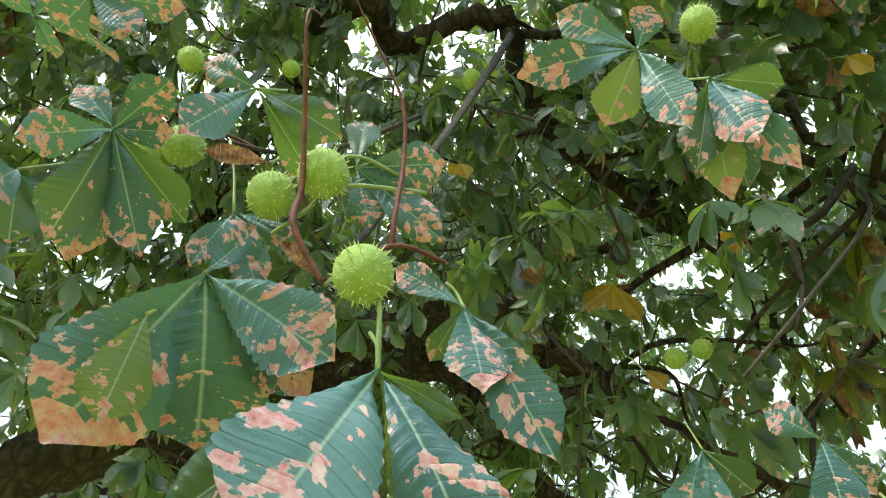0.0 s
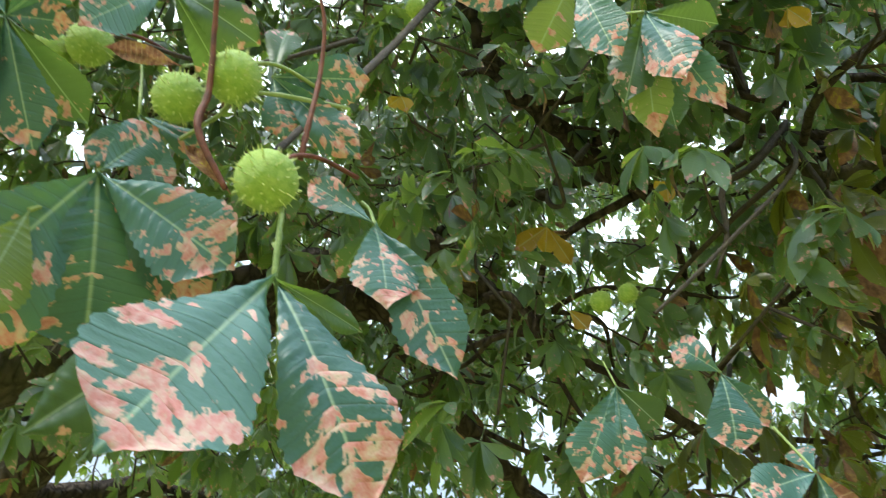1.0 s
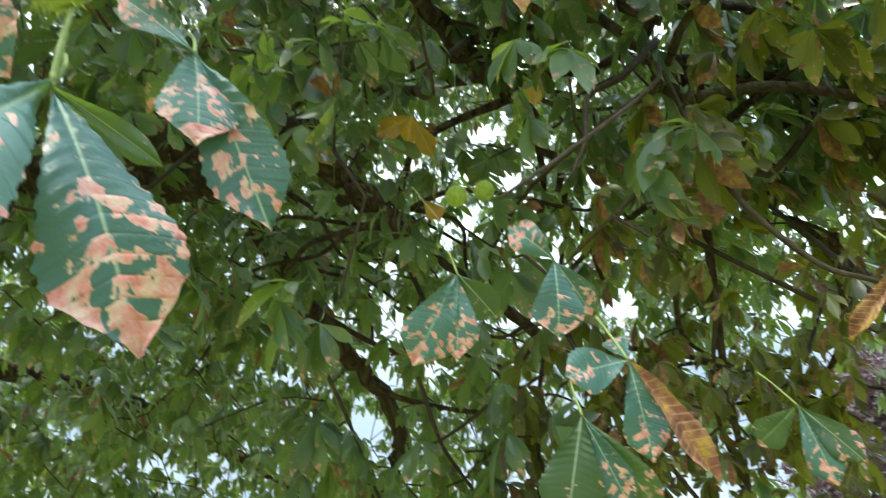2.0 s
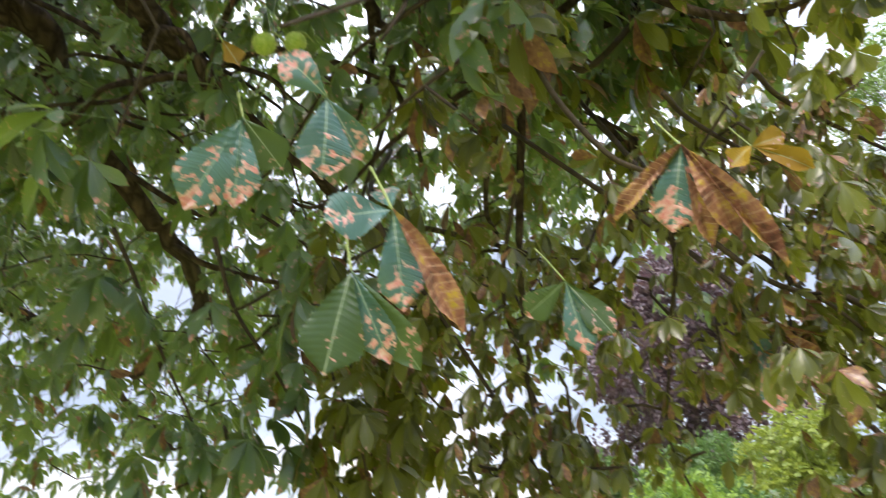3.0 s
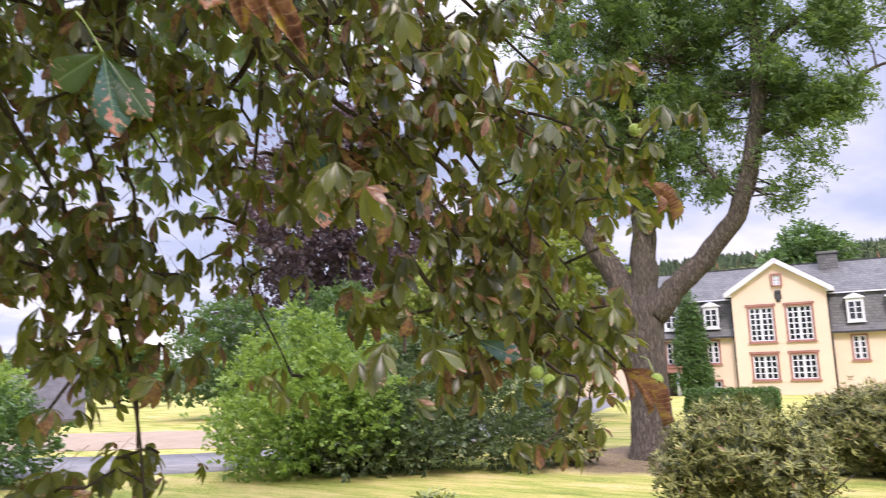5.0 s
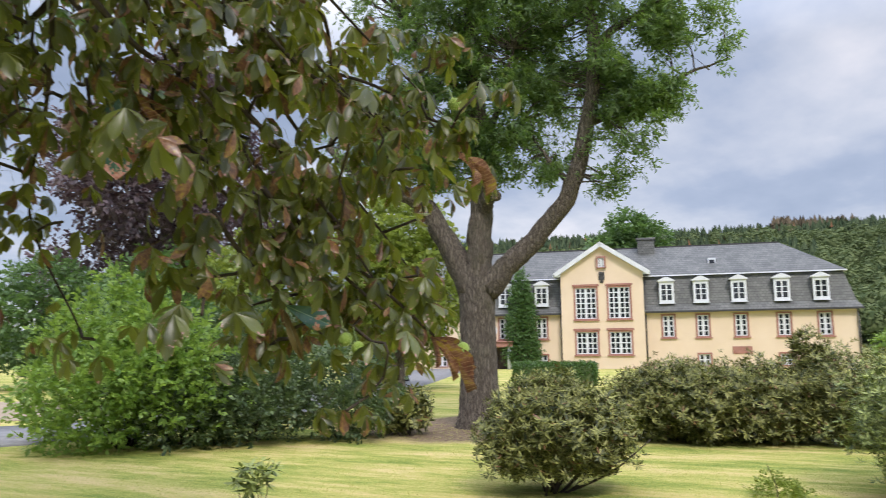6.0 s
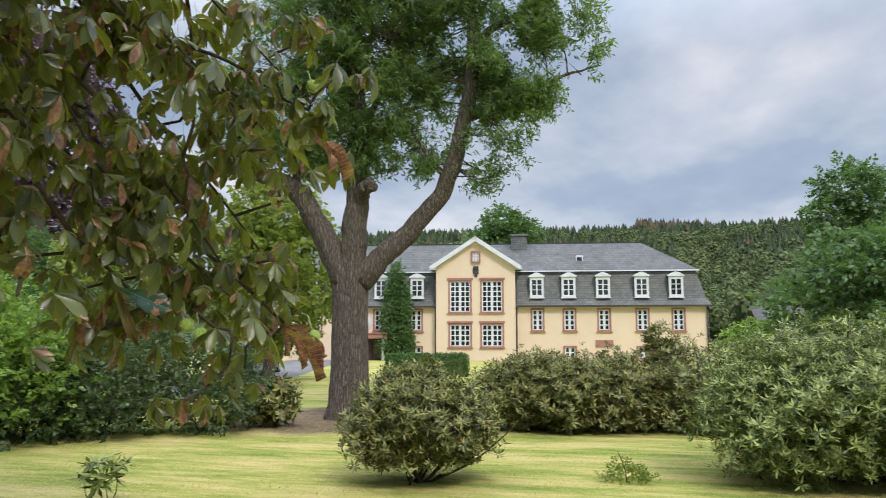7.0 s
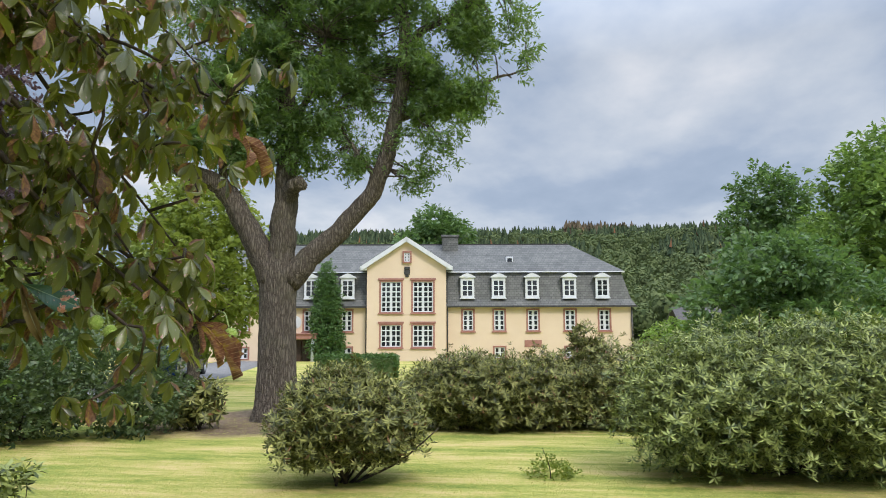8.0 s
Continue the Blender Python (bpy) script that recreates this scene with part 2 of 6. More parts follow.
def quads(name, verts, faces, uvs=None, smooth=False):
    """A mesh from arrays: verts (n, 3), faces (m, 4), uvs (n, 2)."""
    verts, faces = np.asarray(verts, np.float32), np.asarray(faces, np.int32)
    k = faces.shape[1]
    me = bpy.data.meshes.new(name)
    me.vertices.add(len(verts))
    me.vertices.foreach_set("co", verts.ravel())
    me.loops.add(faces.size)
    me.loops.foreach_set("vertex_index", faces.ravel())
    me.polygons.add(len(faces))
    me.polygons.foreach_set("loop_start", np.arange(0, faces.size, k, dtype=np.int32))
    if smooth:
        me.polygons.foreach_set("use_smooth", np.ones(len(faces), bool))
    if uvs is not None:
        layer = me.uv_layers.new(name="UVMap")
        layer.data.foreach_set("uv", np.asarray(uvs, np.float32)[faces.ravel()].ravel())
    me.update(calc_edges=True)
    return me


class Heap:
    """Collects pieces of geometry that end up in one mesh."""

    def __init__(self):
        self.v, self.f, self.u, self.n = [], [], [], 0

    def add(self, verts, faces, uvs=None):
        verts = np.asarray(verts, np.float32)
        self.v.append(verts)
        self.f.append(np.asarray(faces, np.int32) + self.n)
        self.u.append(np.full((len(verts), 2), 0.5, np.float32) if uvs is None else np.asarray(uvs, np.float32))
        self.n += len(verts)

    def scatter(self, template, mats):
        """Copies of template = (verts, faces, uvs) at the matrices mats (n, 3, 4)."""
        tv, tf, tu = template
        n = len(mats)
        if not n:
            return
        v = np.einsum("nij,kj->nki", mats[:, :, :3], tv) + mats[:, None, :, 3]
        f = tf[None] + (np.arange(n) * len(tv))[:, None, None]
        self.add(v.reshape(-1, 3), f.reshape(-1, tf.shape[1]), np.tile(tu, (n, 1)))

    def mesh(self, name, smooth=False):
        return quads(name, np.concatenate(self.v), np.concatenate(self.f), np.concatenate(self.u), smooth)


def unit(a):
    a = np.asarray(a, float)
    return a / np.maximum(np.linalg.norm(a, axis=-1, keepdims=True), 1e-9)


def frames_of(pos, axis, normal, size):
    """Matrices whose y runs along axis and whose z is near normal."""
    y = unit(axis)
    x = unit(np.cross(y, normal))
    z = np.cross(x, y)
    size = np.asarray(size, float).reshape(-1, 1)
    return np.stack([x * size, y * size, z * size, np.asarray(pos, float)], axis=2)


def smooth_path(points, steps=4):
    p = np.asarray(points, float)
    q = np.concatenate([[2 * p[0] - p[1]], p, [2 * p[-1] - p[-2]]])
    out = []
    for i in range(len(p) - 1):
        a, b, c, d = q[i:i + 4]
        for s in np.linspace(0, 1, steps, endpoint=False):
            out.append(0.5 * (2 * b + (c - a) * s + (2 * a - 5 * b + 4 * c - d) * s * s + (3 * b - a - 3 * c + d) * s ** 3))
    out.append(p[-1])
    return np.array(out)


def tube(path, radii, sides=8, rough=0.0, seed=0):
    """A tapered tube with capped ends: verts, faces."""
    path = np.asarray(path, float)
    n = len(path)
    r = np.interp(np.linspace(0, 1, n), np.linspace(0, 1, len(radii)), radii)
    t = unit(np.gradient(path, axis=0))
    ref = np.tile([0.31, 0.95, 0.1] if abs(t[0][2]) > 0.7 else [0.1, 0.2, 0.97], (n, 1))
    a = unit(np.cross(t, ref))
    b = np.cross(t, a)
    ang = np.linspace(0, 2 * np.pi, sides, endpoint=False)
    wob = np.ones((n, sides))
    if rough:
        g = np.random.default_rng(seed)
        wob += rough * (g.random((n, sides)) - 0.5) + rough * np.sin(ang * 3 + seed)[None] * 0.7
    v = path[:, None] + (r[:, None] * wob)[:, :, None] * (np.cos(ang)[None, :, None] * a[:, None] + np.sin(ang)[None, :, None] * b[:, None])
    v = np.concatenate([v.reshape(-1, 3), path[:1], path[-1:]])
    f = []
    for i in range(n - 1):
        for j in range(sides):
            k = (j + 1) % sides
            f.append((i * sides + j, i * sides + k, (i + 1) * sides + k, (i + 1) * sides + j))
    for j in range(0, sides, 2):
        k, l = (j + 1) % sides, (j + 2) % sides
        f.append((n * sides, l, k, j))
        e = (n - 1) * sides
        f.append((n * sides + 1, e + j, e + k, e + l))
    return v, np.array(f)


def tube_mesh(name, path, radii, sides=8, rough=0.0, seed=0):
    v, f = tube(path, radii, sides, rough, seed)
    return quads(name, v, f, smooth=True)


def box(bm, x0, x1, y0, y1, z0, z1):
    m = Matrix.Translation(((x0 + x1) / 2, (y0 + y1) / 2, (z0 + z1) / 2)) @ Matrix.Diagonal((x1 - x0, y1 - y0, z1 - z0, 1))
    return bmesh.ops.create_cube(bm, size=1, matrix=m)["verts"]


def boxes(*rows, bevel=0.0):
    bm = bmesh.new()
    for row in rows:
        box(bm, *row)
    if bevel:
        bmesh.ops.bevel(bm, geom=bm.edges[:], offset=bevel, segments=1, affect="EDGES")
    return bm


def blade(stations, width, fold=0.25, droop=0.15, shape=None):
    """A leaf one unit long along y, with a midrib and two folded halves: verts, faces, uvs."""
    s = np.asarray(stations, float)
    w = np.asarray(shape, float) * width
    z = -droop * s ** 2
    v = np.stack([np.stack([-w, s, z + fold * w], 1), np.stack([0 * s, s, z], 1), np.stack([w, s, z + fold * w], 1)], 1).reshape(-1, 3)
    u = np.stack([np.stack([0.5 - w, s], 1), np.stack([0 * s + 0.5, s], 1), np.stack([0.5 + w, s], 1)], 1).reshape(-1, 2)
    f = []
    for i in range(len(s) - 1):
        for j in (0, 1):
            a = i * 3 + j
            f.append((a, a + 1, a + 4, a + 3))
    return v, np.array(f), u


def strip(stations, width, droop, shape):
    """A plain bent leaf one unit long along y: verts, faces, uvs."""
    s, w = np.asarray(stations, float), np.asarray(shape, float) * width
    v = np.stack([np.stack([-w, s, -droop * s ** 2], 1), np.stack([w, s, -droop * s ** 2], 1)], 1).reshape(-1, 3)
    u = np.stack([np.stack([0.5 - w, s], 1), np.stack([0.5 + w, s], 1)], 1).reshape(-1, 2)
    return v, np.array([(2 * i, 2 * i + 1, 2 * i + 3, 2 * i + 2) for i in range(len(s) - 1)]), u


def kite(width, fold=0.15, droop=0.15):
    """A four-cornered small leaf one unit long along y."""
    v = np.array([(0, 0, 0), (width, 0.5, fold * width - droop * 0.25), (0, 1, -droop), (-width, 0.5, fold * width - droop * 0.25)])
    return v, np.array([(0, 1, 2, 3)]), np.array([(0.5, 0), (0.5 + width, 0.5), (0.5, 1), (0.5 - width, 0.5)])


def rotate(v, m):
    return v @ np.array(m.to_3x3()).T + np.array(m.translation)


def compound(count, spread, sizes, leaf, petiole=0.0, jitter=0.15, seed=0, tip_droop=0.35):
    """A palmate leaf: blades fanned round one point, with its stalk behind: verts, faces, uvs."""
    g = random.Random(seed)
    heap = Heap()
    for i in range(count):
        a = (i / (count - 1) - 0.5) * 2 if count > 1 else 0.0
        m = Matrix.Rotation(-a * spread + g.uniform(-jitter, jitter), 4, "Z") @ Matrix.Rotation(-tip_droop * g.uniform(0.2, 1.5), 4, "X") @ Matrix.Rotation(g.uniform(-0.35, 0.35), 4, "Y")
        k = sizes[0] + (sizes[1] - sizes[0]) * (1 - abs(a)) * g.uniform(0.9, 1.1)
        v, f, u = leaf
        heap.add(rotate(v * k, m), f, u)
    if petiole:
        t = 0.006
        heap.add([(-t, -petiole, 0), (t, -petiole, 0), (t, 0, 0), (-t, 0, 0), (0, -petiole, -t), (0, -petiole, t), (0, 0, t), (0, 0, -t)], [(0, 1, 2, 3), (4, 5, 6, 7)])
    return np.concatenate(heap.v), np.concatenate(heap.f), np.concatenate(heap.u)


def rand_dirs(n):
    return unit(rng.normal(size=(n, 3)))


def lumps_points(lumps, n, shell=0.45):
    """Points in a crown made of lumps (centre, radii), thicker towards the outside of each, and the way outwards."""
    vol = np.array([abs(r[0] * r[1] * r[2]) ** 0.75 for _, r in lumps])
    pick = rng.choice(len(lumps), n, p=vol / vol.sum())
    c = np.array([l[0] for l in lumps], float)[pick]
    r = np.array([l[1] for l in lumps], float)[pick]
    d = rand_dirs(n)
    k = 1 - shell * rng.random(n) ** 1.6 + 0.14 * rng.normal(size=n)
    return c + d * r * k[:, None], d


# ---- ground ----
def ground_height(x, y):
    r = math.hypot(x, y)
    az = math.degrees(math.atan2(y, x))
    side = 1.0 if az < 22 else max(0.2, 1.0 - (az - 22) / 22 * 0.8)
    if az > 56:
        side += 0.06 * min(1.0, (az - 56) / 22)
    if az < -60 or az > 130:
        side = 0.3
    if -60 <= az < 16:
        side = 1.0 + 0.11 * min(1.0, (16 - az) / 26)
    s = min(max((r - 150) / 300, 0), 1)
    top = 54 * side * s * s * (3 - 2 * s)
    return top + (4 * math.sin(x * 0.011 + 1) + 3 * math.sin(y * 0.017)) * s


M_LAWN = bpy.data.materials.new("mown_lawn")
nt = nodes_of(M_LAWN)
co = nd(nt, "ShaderNodeTexCoord").outputs["Object"]
band = nd(nt, "ShaderNodeMapping", {"Vector": co, "Rotation": (0, 0, radians(-8)), "Scale": (1.9, 0.45, 1)}).outputs[0]
dryness = math_node(nt, "ADD", math_node(nt, "MULTIPLY", noise_tex(nt, band, 0.8, 7.0, 0.72), 0.75), math_node(nt, "MULTIPLY", noise_tex(nt, co, 22.0, 6.0, 0.7), 0.25))
grass = ramp(nt, dryness, (0.39, (0.18, 0.25, 0.05)), (0.47, (0.33, 0.36, 0.085)), (0.53, (0.49, 0.44, 0.15)), (0.61, (0.62, 0.50, 0.24)))
earth = ramp(nt, noise_tex(nt, co, 9.0, 6.0), (0.35, (0.12, 0.085, 0.055)), (0.7, (0.28, 0.21, 0.14)))
bare = nd(nt, "ShaderNodeVectorMath", {0: nd(nt, "ShaderNodeMapping", {"Vector": co, "Location": (-16.0, -6.2, 0), "Scale": (1, 1, 0)}).outputs[0]}, operation="LENGTH").outputs["Value"]
bare = math_node(nt, "SUBTRACT", 1.9, math_node(nt, "SUBTRACT", bare, math_node(nt, "MULTIPLY", noise_tex(nt, co, 0.8), 2.6)), True)
far = nd(nt, "ShaderNodeVectorMath", {0: co}, operation="LENGTH").outputs["Value"]
woods = math_node(nt, "MULTIPLY", math_node(nt, "SUBTRACT", far, 130.0), 0.02, True)
grass = mix(nt, woods, mix(nt, bare, grass, earth), (0.05, 0.075, 0.03))
finish(nt, principled(nt, grass, 0.9, noise_tex(nt, co, 60.0, 6.0, 0.8), 0.6, 0.03, spec=0.15).outputs[0])

rings = [0.0] + [1.6 * 1.13 ** i for i in range(57)]
spokes = 128
gv, gf = [(0, 0, 0)], []
for r in rings[1:]:
    for j in range(spokes):
        a = 2 * math.pi * j / spokes
        gv.append((r * math.cos(a), r * math.sin(a), ground_height(r * math.cos(a), r * math.sin(a))))
for i in range(1, len(rings) - 1):
    for j in range(spokes):
        k = (j + 1) % spokes
        gf.append((1 + (i - 1) * spokes + j, 1 + i * spokes + j, 1 + i * spokes + k, 1 + (i - 1) * spokes + k))
for j in range(0, spokes, 2):
    gf.append((0, 1 + j, 1 + (j + 1) % spokes, 1 + (j + 2) % spokes))
ground = part("ground", quads("ground", gv, gf, smooth=True), M_LAWN)
tagged(ground, "mown lawn with dry yellow bands rising to wooded hills", "lawn", kind="structure")

M_ROAD = surface("grey_asphalt", (0.16, 0.16, 0.165), (0.26, 0.26, 0.26), 2.0, 0.9, 0.3)
road_path = np.array([(62, 26), (44, 20.5), (30, 16.4), (22, 14.6), (16, 13.9), (11.8, 14.6), (8.8, 18.0), (6, 23), (2, 30)], float)
rp = smooth_path(np.c_[road_path, np.zeros(len(road_path))], 6)
rt = unit(np.gradient(rp, axis=0))
rs = np.stack([-rt[:, 1], rt[:, 0], 0 * rt[:, 0]], 1)
rv = np.concatenate([np.stack([rp + rs * w + [0, 0, z] for w, z in ((-2.1, -0.05), (-2.1, 0.03), (2.1, 0.03), (2.1, -0.05))], 1).reshape(-1, 3)])
rf = [(i * 4 + j, i * 4 + j + 1, i * 4 + j + 5, i * 4 + j + 4) for i in range(len(rp) - 1) for j in range(3)]
tagged(part("road", quads("road", rv, rf), M_ROAD), "narrow grey asphalt drive past the shrubs", "road", kind="structure")

# grass blades on the lawn in front of the shrubs
n = 90000
gx, gy = 5.5 + 11 * rng.random(n) ** 1.4, rng.uniform(-6, 13, n)
h = rng.uniform(0.006, 0.018, n)
a = rng.uniform(0, 2 * np.pi, n)
dx, dy = np.cos(a) * 0.006, np.sin(a) * 0.006
lean = rng.normal(0, 0.012, (n, 2))
gvv = np.stack([np.stack([gx - dx, gy - dy, 0 * gx - 0.003], 1), np.stack([gx + dx, gy + dy, 0 * gx - 0.003], 1), np.stack([gx + lean[:, 0], gy + lean[:, 1], h], 1)], 1).reshape(-1, 3)
M_GRASS = leaf_mat("grass_blades", (0.26, 0.32, 0.07), (0.55, 0.48, 0.18), (0.55, 0.55, 0.16), 0.7, 0.5)
tagged(part("grass", quads("grass", gvv, np.arange(3 * n).reshape(-1, 3)), M_GRASS), "short dry grass on the lawn", "grass", kind="stuff")


# ---- chestnut tree ----
CHESTNUT_SHAPE = (0.03, 0.3, 0.78, 1.0, 0.72, 0.03)
LEAFLET = blade((0, 0.2, 0.45, 0.66, 0.84, 1.0), 0.185, 0.3, 0.3, CHESTNUT_SHAPE)
CHESTNUT_LEAVES = [compound(5 + i % 3, radians(75 + 8 * (i % 3)), (0.55, 1.0), LEAFLET, 0.75, 0.3, 40 + i, 0.5) for i in range(6)]
LEAFLET_FAR = strip((0, 0.62, 1.0), 0.18, 0.25, (0.08, 0.95, 0.1))
CHESTNUT_FAR = [compound(5 + i % 2, radians(75 + 8 * (i % 3)), (0.6, 1.05), LEAFLET_FAR, 0.0, 0.3, 40 + i, 0.45) for i in range(6)]

chestnut = thing("chestnut_tree", "horse chestnut with blotched leaves and green spiny fruits over the lawn", "tree", pose(-3.8, 6.2, 0))
CH_BASE = np.array([-3.8, 6.2, 0.0])


def chestnut_part(name, mesh, material, label="", parent=None):
    """Geometry in world metres, hung under the tree."""
    ob = part(name, mesh, material, parent or chestnut, label)
    if parent is None:
        ob.matrix_parent_inverse = Matrix.Translation(CH_BASE).inverted()
    return ob


trunk_path = smooth_path([(-3.8, 6.2, -0.1), (-3.78, 6.2, 1.2), (-3.7, 6.15, 2.4), (-3.6, 6.0, 3.6), (-3.5, 6.1, 6.0), (-3.4, 6.4, 8.5)], 5)
chestnut_part("trunk", tube_mesh("trunk", trunk_path, (0.62, 0.45, 0.42, 0.38, 0.26, 0.12), 18, 0.08, 3), M_BARK)
BOUGHS = [
    (((-3.65, 6.1, 3.0), (-2.9, 4.6, 3.4), (-2.38, 3.49, 3.57), (-2.03, 3.69, 3.87), (-1.45, 3.91, 4.40), (-0.81, 4.04, 4.87), (-0.48, 3.9, 4.8), (0.0, 3.64, 4.85)), (0.2, 0.17, 0.15, 0.11)),
    (((-0.81, 4.04, 4.87), (-0.2, 3.75, 4.82), (0.17, 3.61, 4.73), (0.43, 3.65, 4.5), (0.58, 3.62, 4.35), (0.885, 3.62, 4.09), (1.257, 3.66, 3.83), (1.7, 3.75, 3.5)), (0.12, 0.1, 0.07, 0.025, 0.012)),
    (((-3.6, 6.1, 3.6), (-2.2, 5.2, 4.7), (-1.04, 4.65, 4.95), (-0.57, 4.43, 4.9), (-0.19, 4.3, 4.8), (0.136, 4.475, 4.39), (0.578, 4.615, 3.88), (0.942, 4.726, 3.5), (0.95, 4.744, 3.11), (0.652, 4.741, 2.86)), (0.2, 0.17, 0.13, 0.085, 0.06, 0.045, 0.02)),
    (((-3.5, 6.0, 5.0), (-2.0, 3.9, 5.9), (-0.6, 1.95, 5.4), (-0.36, 2.12, 5.33), (0.12, 2.13, 5.58), (0.29, 2.21, 5.53), (0.352, 2.436, 5.27), (0.723, 2.672, 4.91), (0.975, 2.81, 4.72), (1.292, 2.9, 4.51), (1.469, 3.066, 4.4), (1.663, 3.256, 4.21), (1.9, 3.48, 3.88)), (0.12, 0.08, 0.06, 0.055, 0.052, 0.048, 0.022, 0.012)),
    (((-0.57, 4.43, 4.9), (0.3, 3.9, 5.2), (1.3, 3.0, 4.9), (1.83, 2.35, 4.34), (1.957, 2.38, 4.07), (2.12, 2.41, 3.73), (2.31, 2.28, 3.46)), (0.05, 0.035, 0.022, 0.014, 0.007)),
    (((0.3, 3.9, 5.2), (1.2, 2.5, 4.7), (1.8, 2.05, 4.1), (2.194, 1.92, 3.79), (2.275, 1.895, 3.54), (2.344, 1.82, 3.33), (2.2, 1.75, 2.85)), (0.035, 0.02, 0.012, 0.006)),
    (((0.29, 2.21, 5.53), (0.9, 1.9, 4.9), (1.351, 1.825, 4.02), (1.433, 1.92, 3.89), (1.506, 2.0, 3.76), (1.6, 2.2, 3.3)), (0.03, 0.018, 0.009)),
    (((-3.45, 6.2, 6.4), (-1.4, 6.0, 6.6), (1.0, 6.6, 6.0), (3.0, 7.2, 4.4)), (0.14, 0.1, 0.06, 0.02)),
    (((-3.7, 6.3, 4.2), (-2.2, 8.2, 4.9), (0.2, 9.6, 4.4), (1.6, 10.3, 3.2)), (0.15, 0.1, 0.06, 0.02)),
    (((-3.5, 6.1, 5.4), (-4.6, 3.0, 6.0), (-4.4, 1.0, 5.2), (-3.6, -0.2, 4.0)), (0.14, 0.09, 0.05, 0.02)),
    (((-3.6, 6.2, 6.2), (-6.4, 6.6, 7.0), (-8.4, 6.2, 5.6)), (0.14, 0.08, 0.03)),
    (((2.344, 1.82, 3.33), (2.165, 1.811, 2.825), (2.216, 1.704, 2.675), (2.414, 1.618, 2.435), (2.637, 1.453, 2.105), (2.749, 1.307, 1.98), (2.912, 1.134, 1.776), (3.0, 1.046, 1.66)), (0.011, 0.009, 0.007, 0.004)),
    (((2.275, 1.895, 3.54), (2.35, 1.589, 2.88), (2.498, 1.528, 2.714), (2.719, 1.262, 2.628), (2.844, 1.11, 2.512), (2.978, 1.017, 2.397)), (0.011, 0.008, 0.005, 0.003)),
    (((1.6, 2.2, 3.3), (1.908, 1.618, 2.542), (2.07, 1.572, 2.326), (2.314, 1.518, 2.175), (2.512, 1.467, 2.05)), (0.010, 0.007, 0.003)),
    (((1.5, 3.0, 3.6), (1.154, 2.385, 2.973), (1.44, 2.444, 2.62), (1.707, 2.43, 2.227), (1.881, 2.374, 1.817), (1.9, 2.353, 1.545)), (0.012, 0.008, 0.003)),
    (((1.433, 1.92, 3.89), (1.3, 1.6, 3.1), (1.404, 1.496, 2.781), (1.541, 1.451, 2.701), (1.819, 1.412, 2.6), (2.104, 1.523, 2.403), (2.444, 1.509, 2.147)), (0.010, 0.007, 0.003)),
    (((1.663, 3.256, 4.21), (1.343, 3.259, 2.931), (1.526, 3.33, 2.52), (1.574, 3.379, 2.161), (1.728, 3.341, 1.96)), (0.012, 0.008, 0.004)),
    (((1.85, 1.34, 3.04), (2.01, 1.37, 3.0), (2.39, 1.33, 2.9), (2.73, 1.28, 2.79), (3.03, 1.14, 2.6)), (0.009, 0.006, 0.003)),
    (((1.62, 1.46, 2.98), (1.79, 1.5, 2.94), (2.24, 1.46, 2.79), (2.54, 1.32, 2.6), (2.74, 1.25, 2.48)), (0.009, 0.006, 0.003)),
    (((2.35, 1.54, 2.71), (2.6, 1.5, 2.48), (2.86, 1.38, 2.23), (3.05, 1.27, 2.0)), (0.009, 0.006, 0.003)),
    (((2.11, 1.4, 2.75), (2.21, 1.36, 2.66), (2.41, 1.33, 2.58), (2.62, 1.25, 2.52), (2.82, 1.18, 2.42)), (0.009, 0.006, 0.003)),
    (((2.12, 1.42, 2.45), (2.23, 1.35, 2.35), (2.42, 1.33, 2.23), (2.61, 1.29, 2.07), (2.76, 1.26, 1.93)), (0.009, 0.006, 0.003)),
    (((1.7, 1.48, 2.58), (1.84, 1.43, 2.46), (2.04, 1.42, 2.42), (2.25, 1.41, 2.27), (2.3, 1.4, 2.08)), (0.009, 0.006, 0.003)),
    (((1.5, 2.0, 2.96), (1.57, 2.24, 2.67), (1.74, 2.37, 2.38), (1.84, 2.37, 2.07), (1.88, 2.36, 1.76)), (0.009, 0.006, 0.003)),
    (((2.3, 1.4, 2.2), (2.48, 1.38, 2.07), (2.64, 1.32, 1.96), (2.74, 1.24, 1.86), (2.82, 1.17, 1.78)), (0.009, 0.006, 0.003)),
    (((2.18, 1.48, 2.12), (2.3, 1.46, 2.0), (2.42, 1.44, 1.92), (2.5, 1.4, 1.84), (2.56, 1.36, 1.78)), (0.009, 0.006, 0.003)),
    (((0.38, 3.01, 3.02), (0.48, 3.07, 2.86), (0.62, 3.15, 2.59), (0.77, 3.19, 2.32), (0.86, 3.21, 2.05)), (0.009, 0.006, 0.003)),
    (((0.71, 2.8, 2.95), (0.82, 2.88, 2.71), (0.99, 2.9, 2.49), (1.11, 2.92, 2.3), (1.16, 2.92, 2.14)), (0.009, 0.006, 0.003)),
    (((2.12, 2.41, 3.73), (1.766, 1.669, 2.754), (2.045, 1.991, 2.495), (2.133, 2.152, 2.158), (2.269, 2.071, 1.806)), (0.010, 0.007, 0.003)),
    (((1.72, 2.37, 2.42), (1.82, 2.40, 2.05), (1.9, 2.38, 1.7), (1.93, 2.36, 1.45), (1.95, 2.34, 1.15)), (0.009, 0.006, 0.003)),
]
limb_pts = []
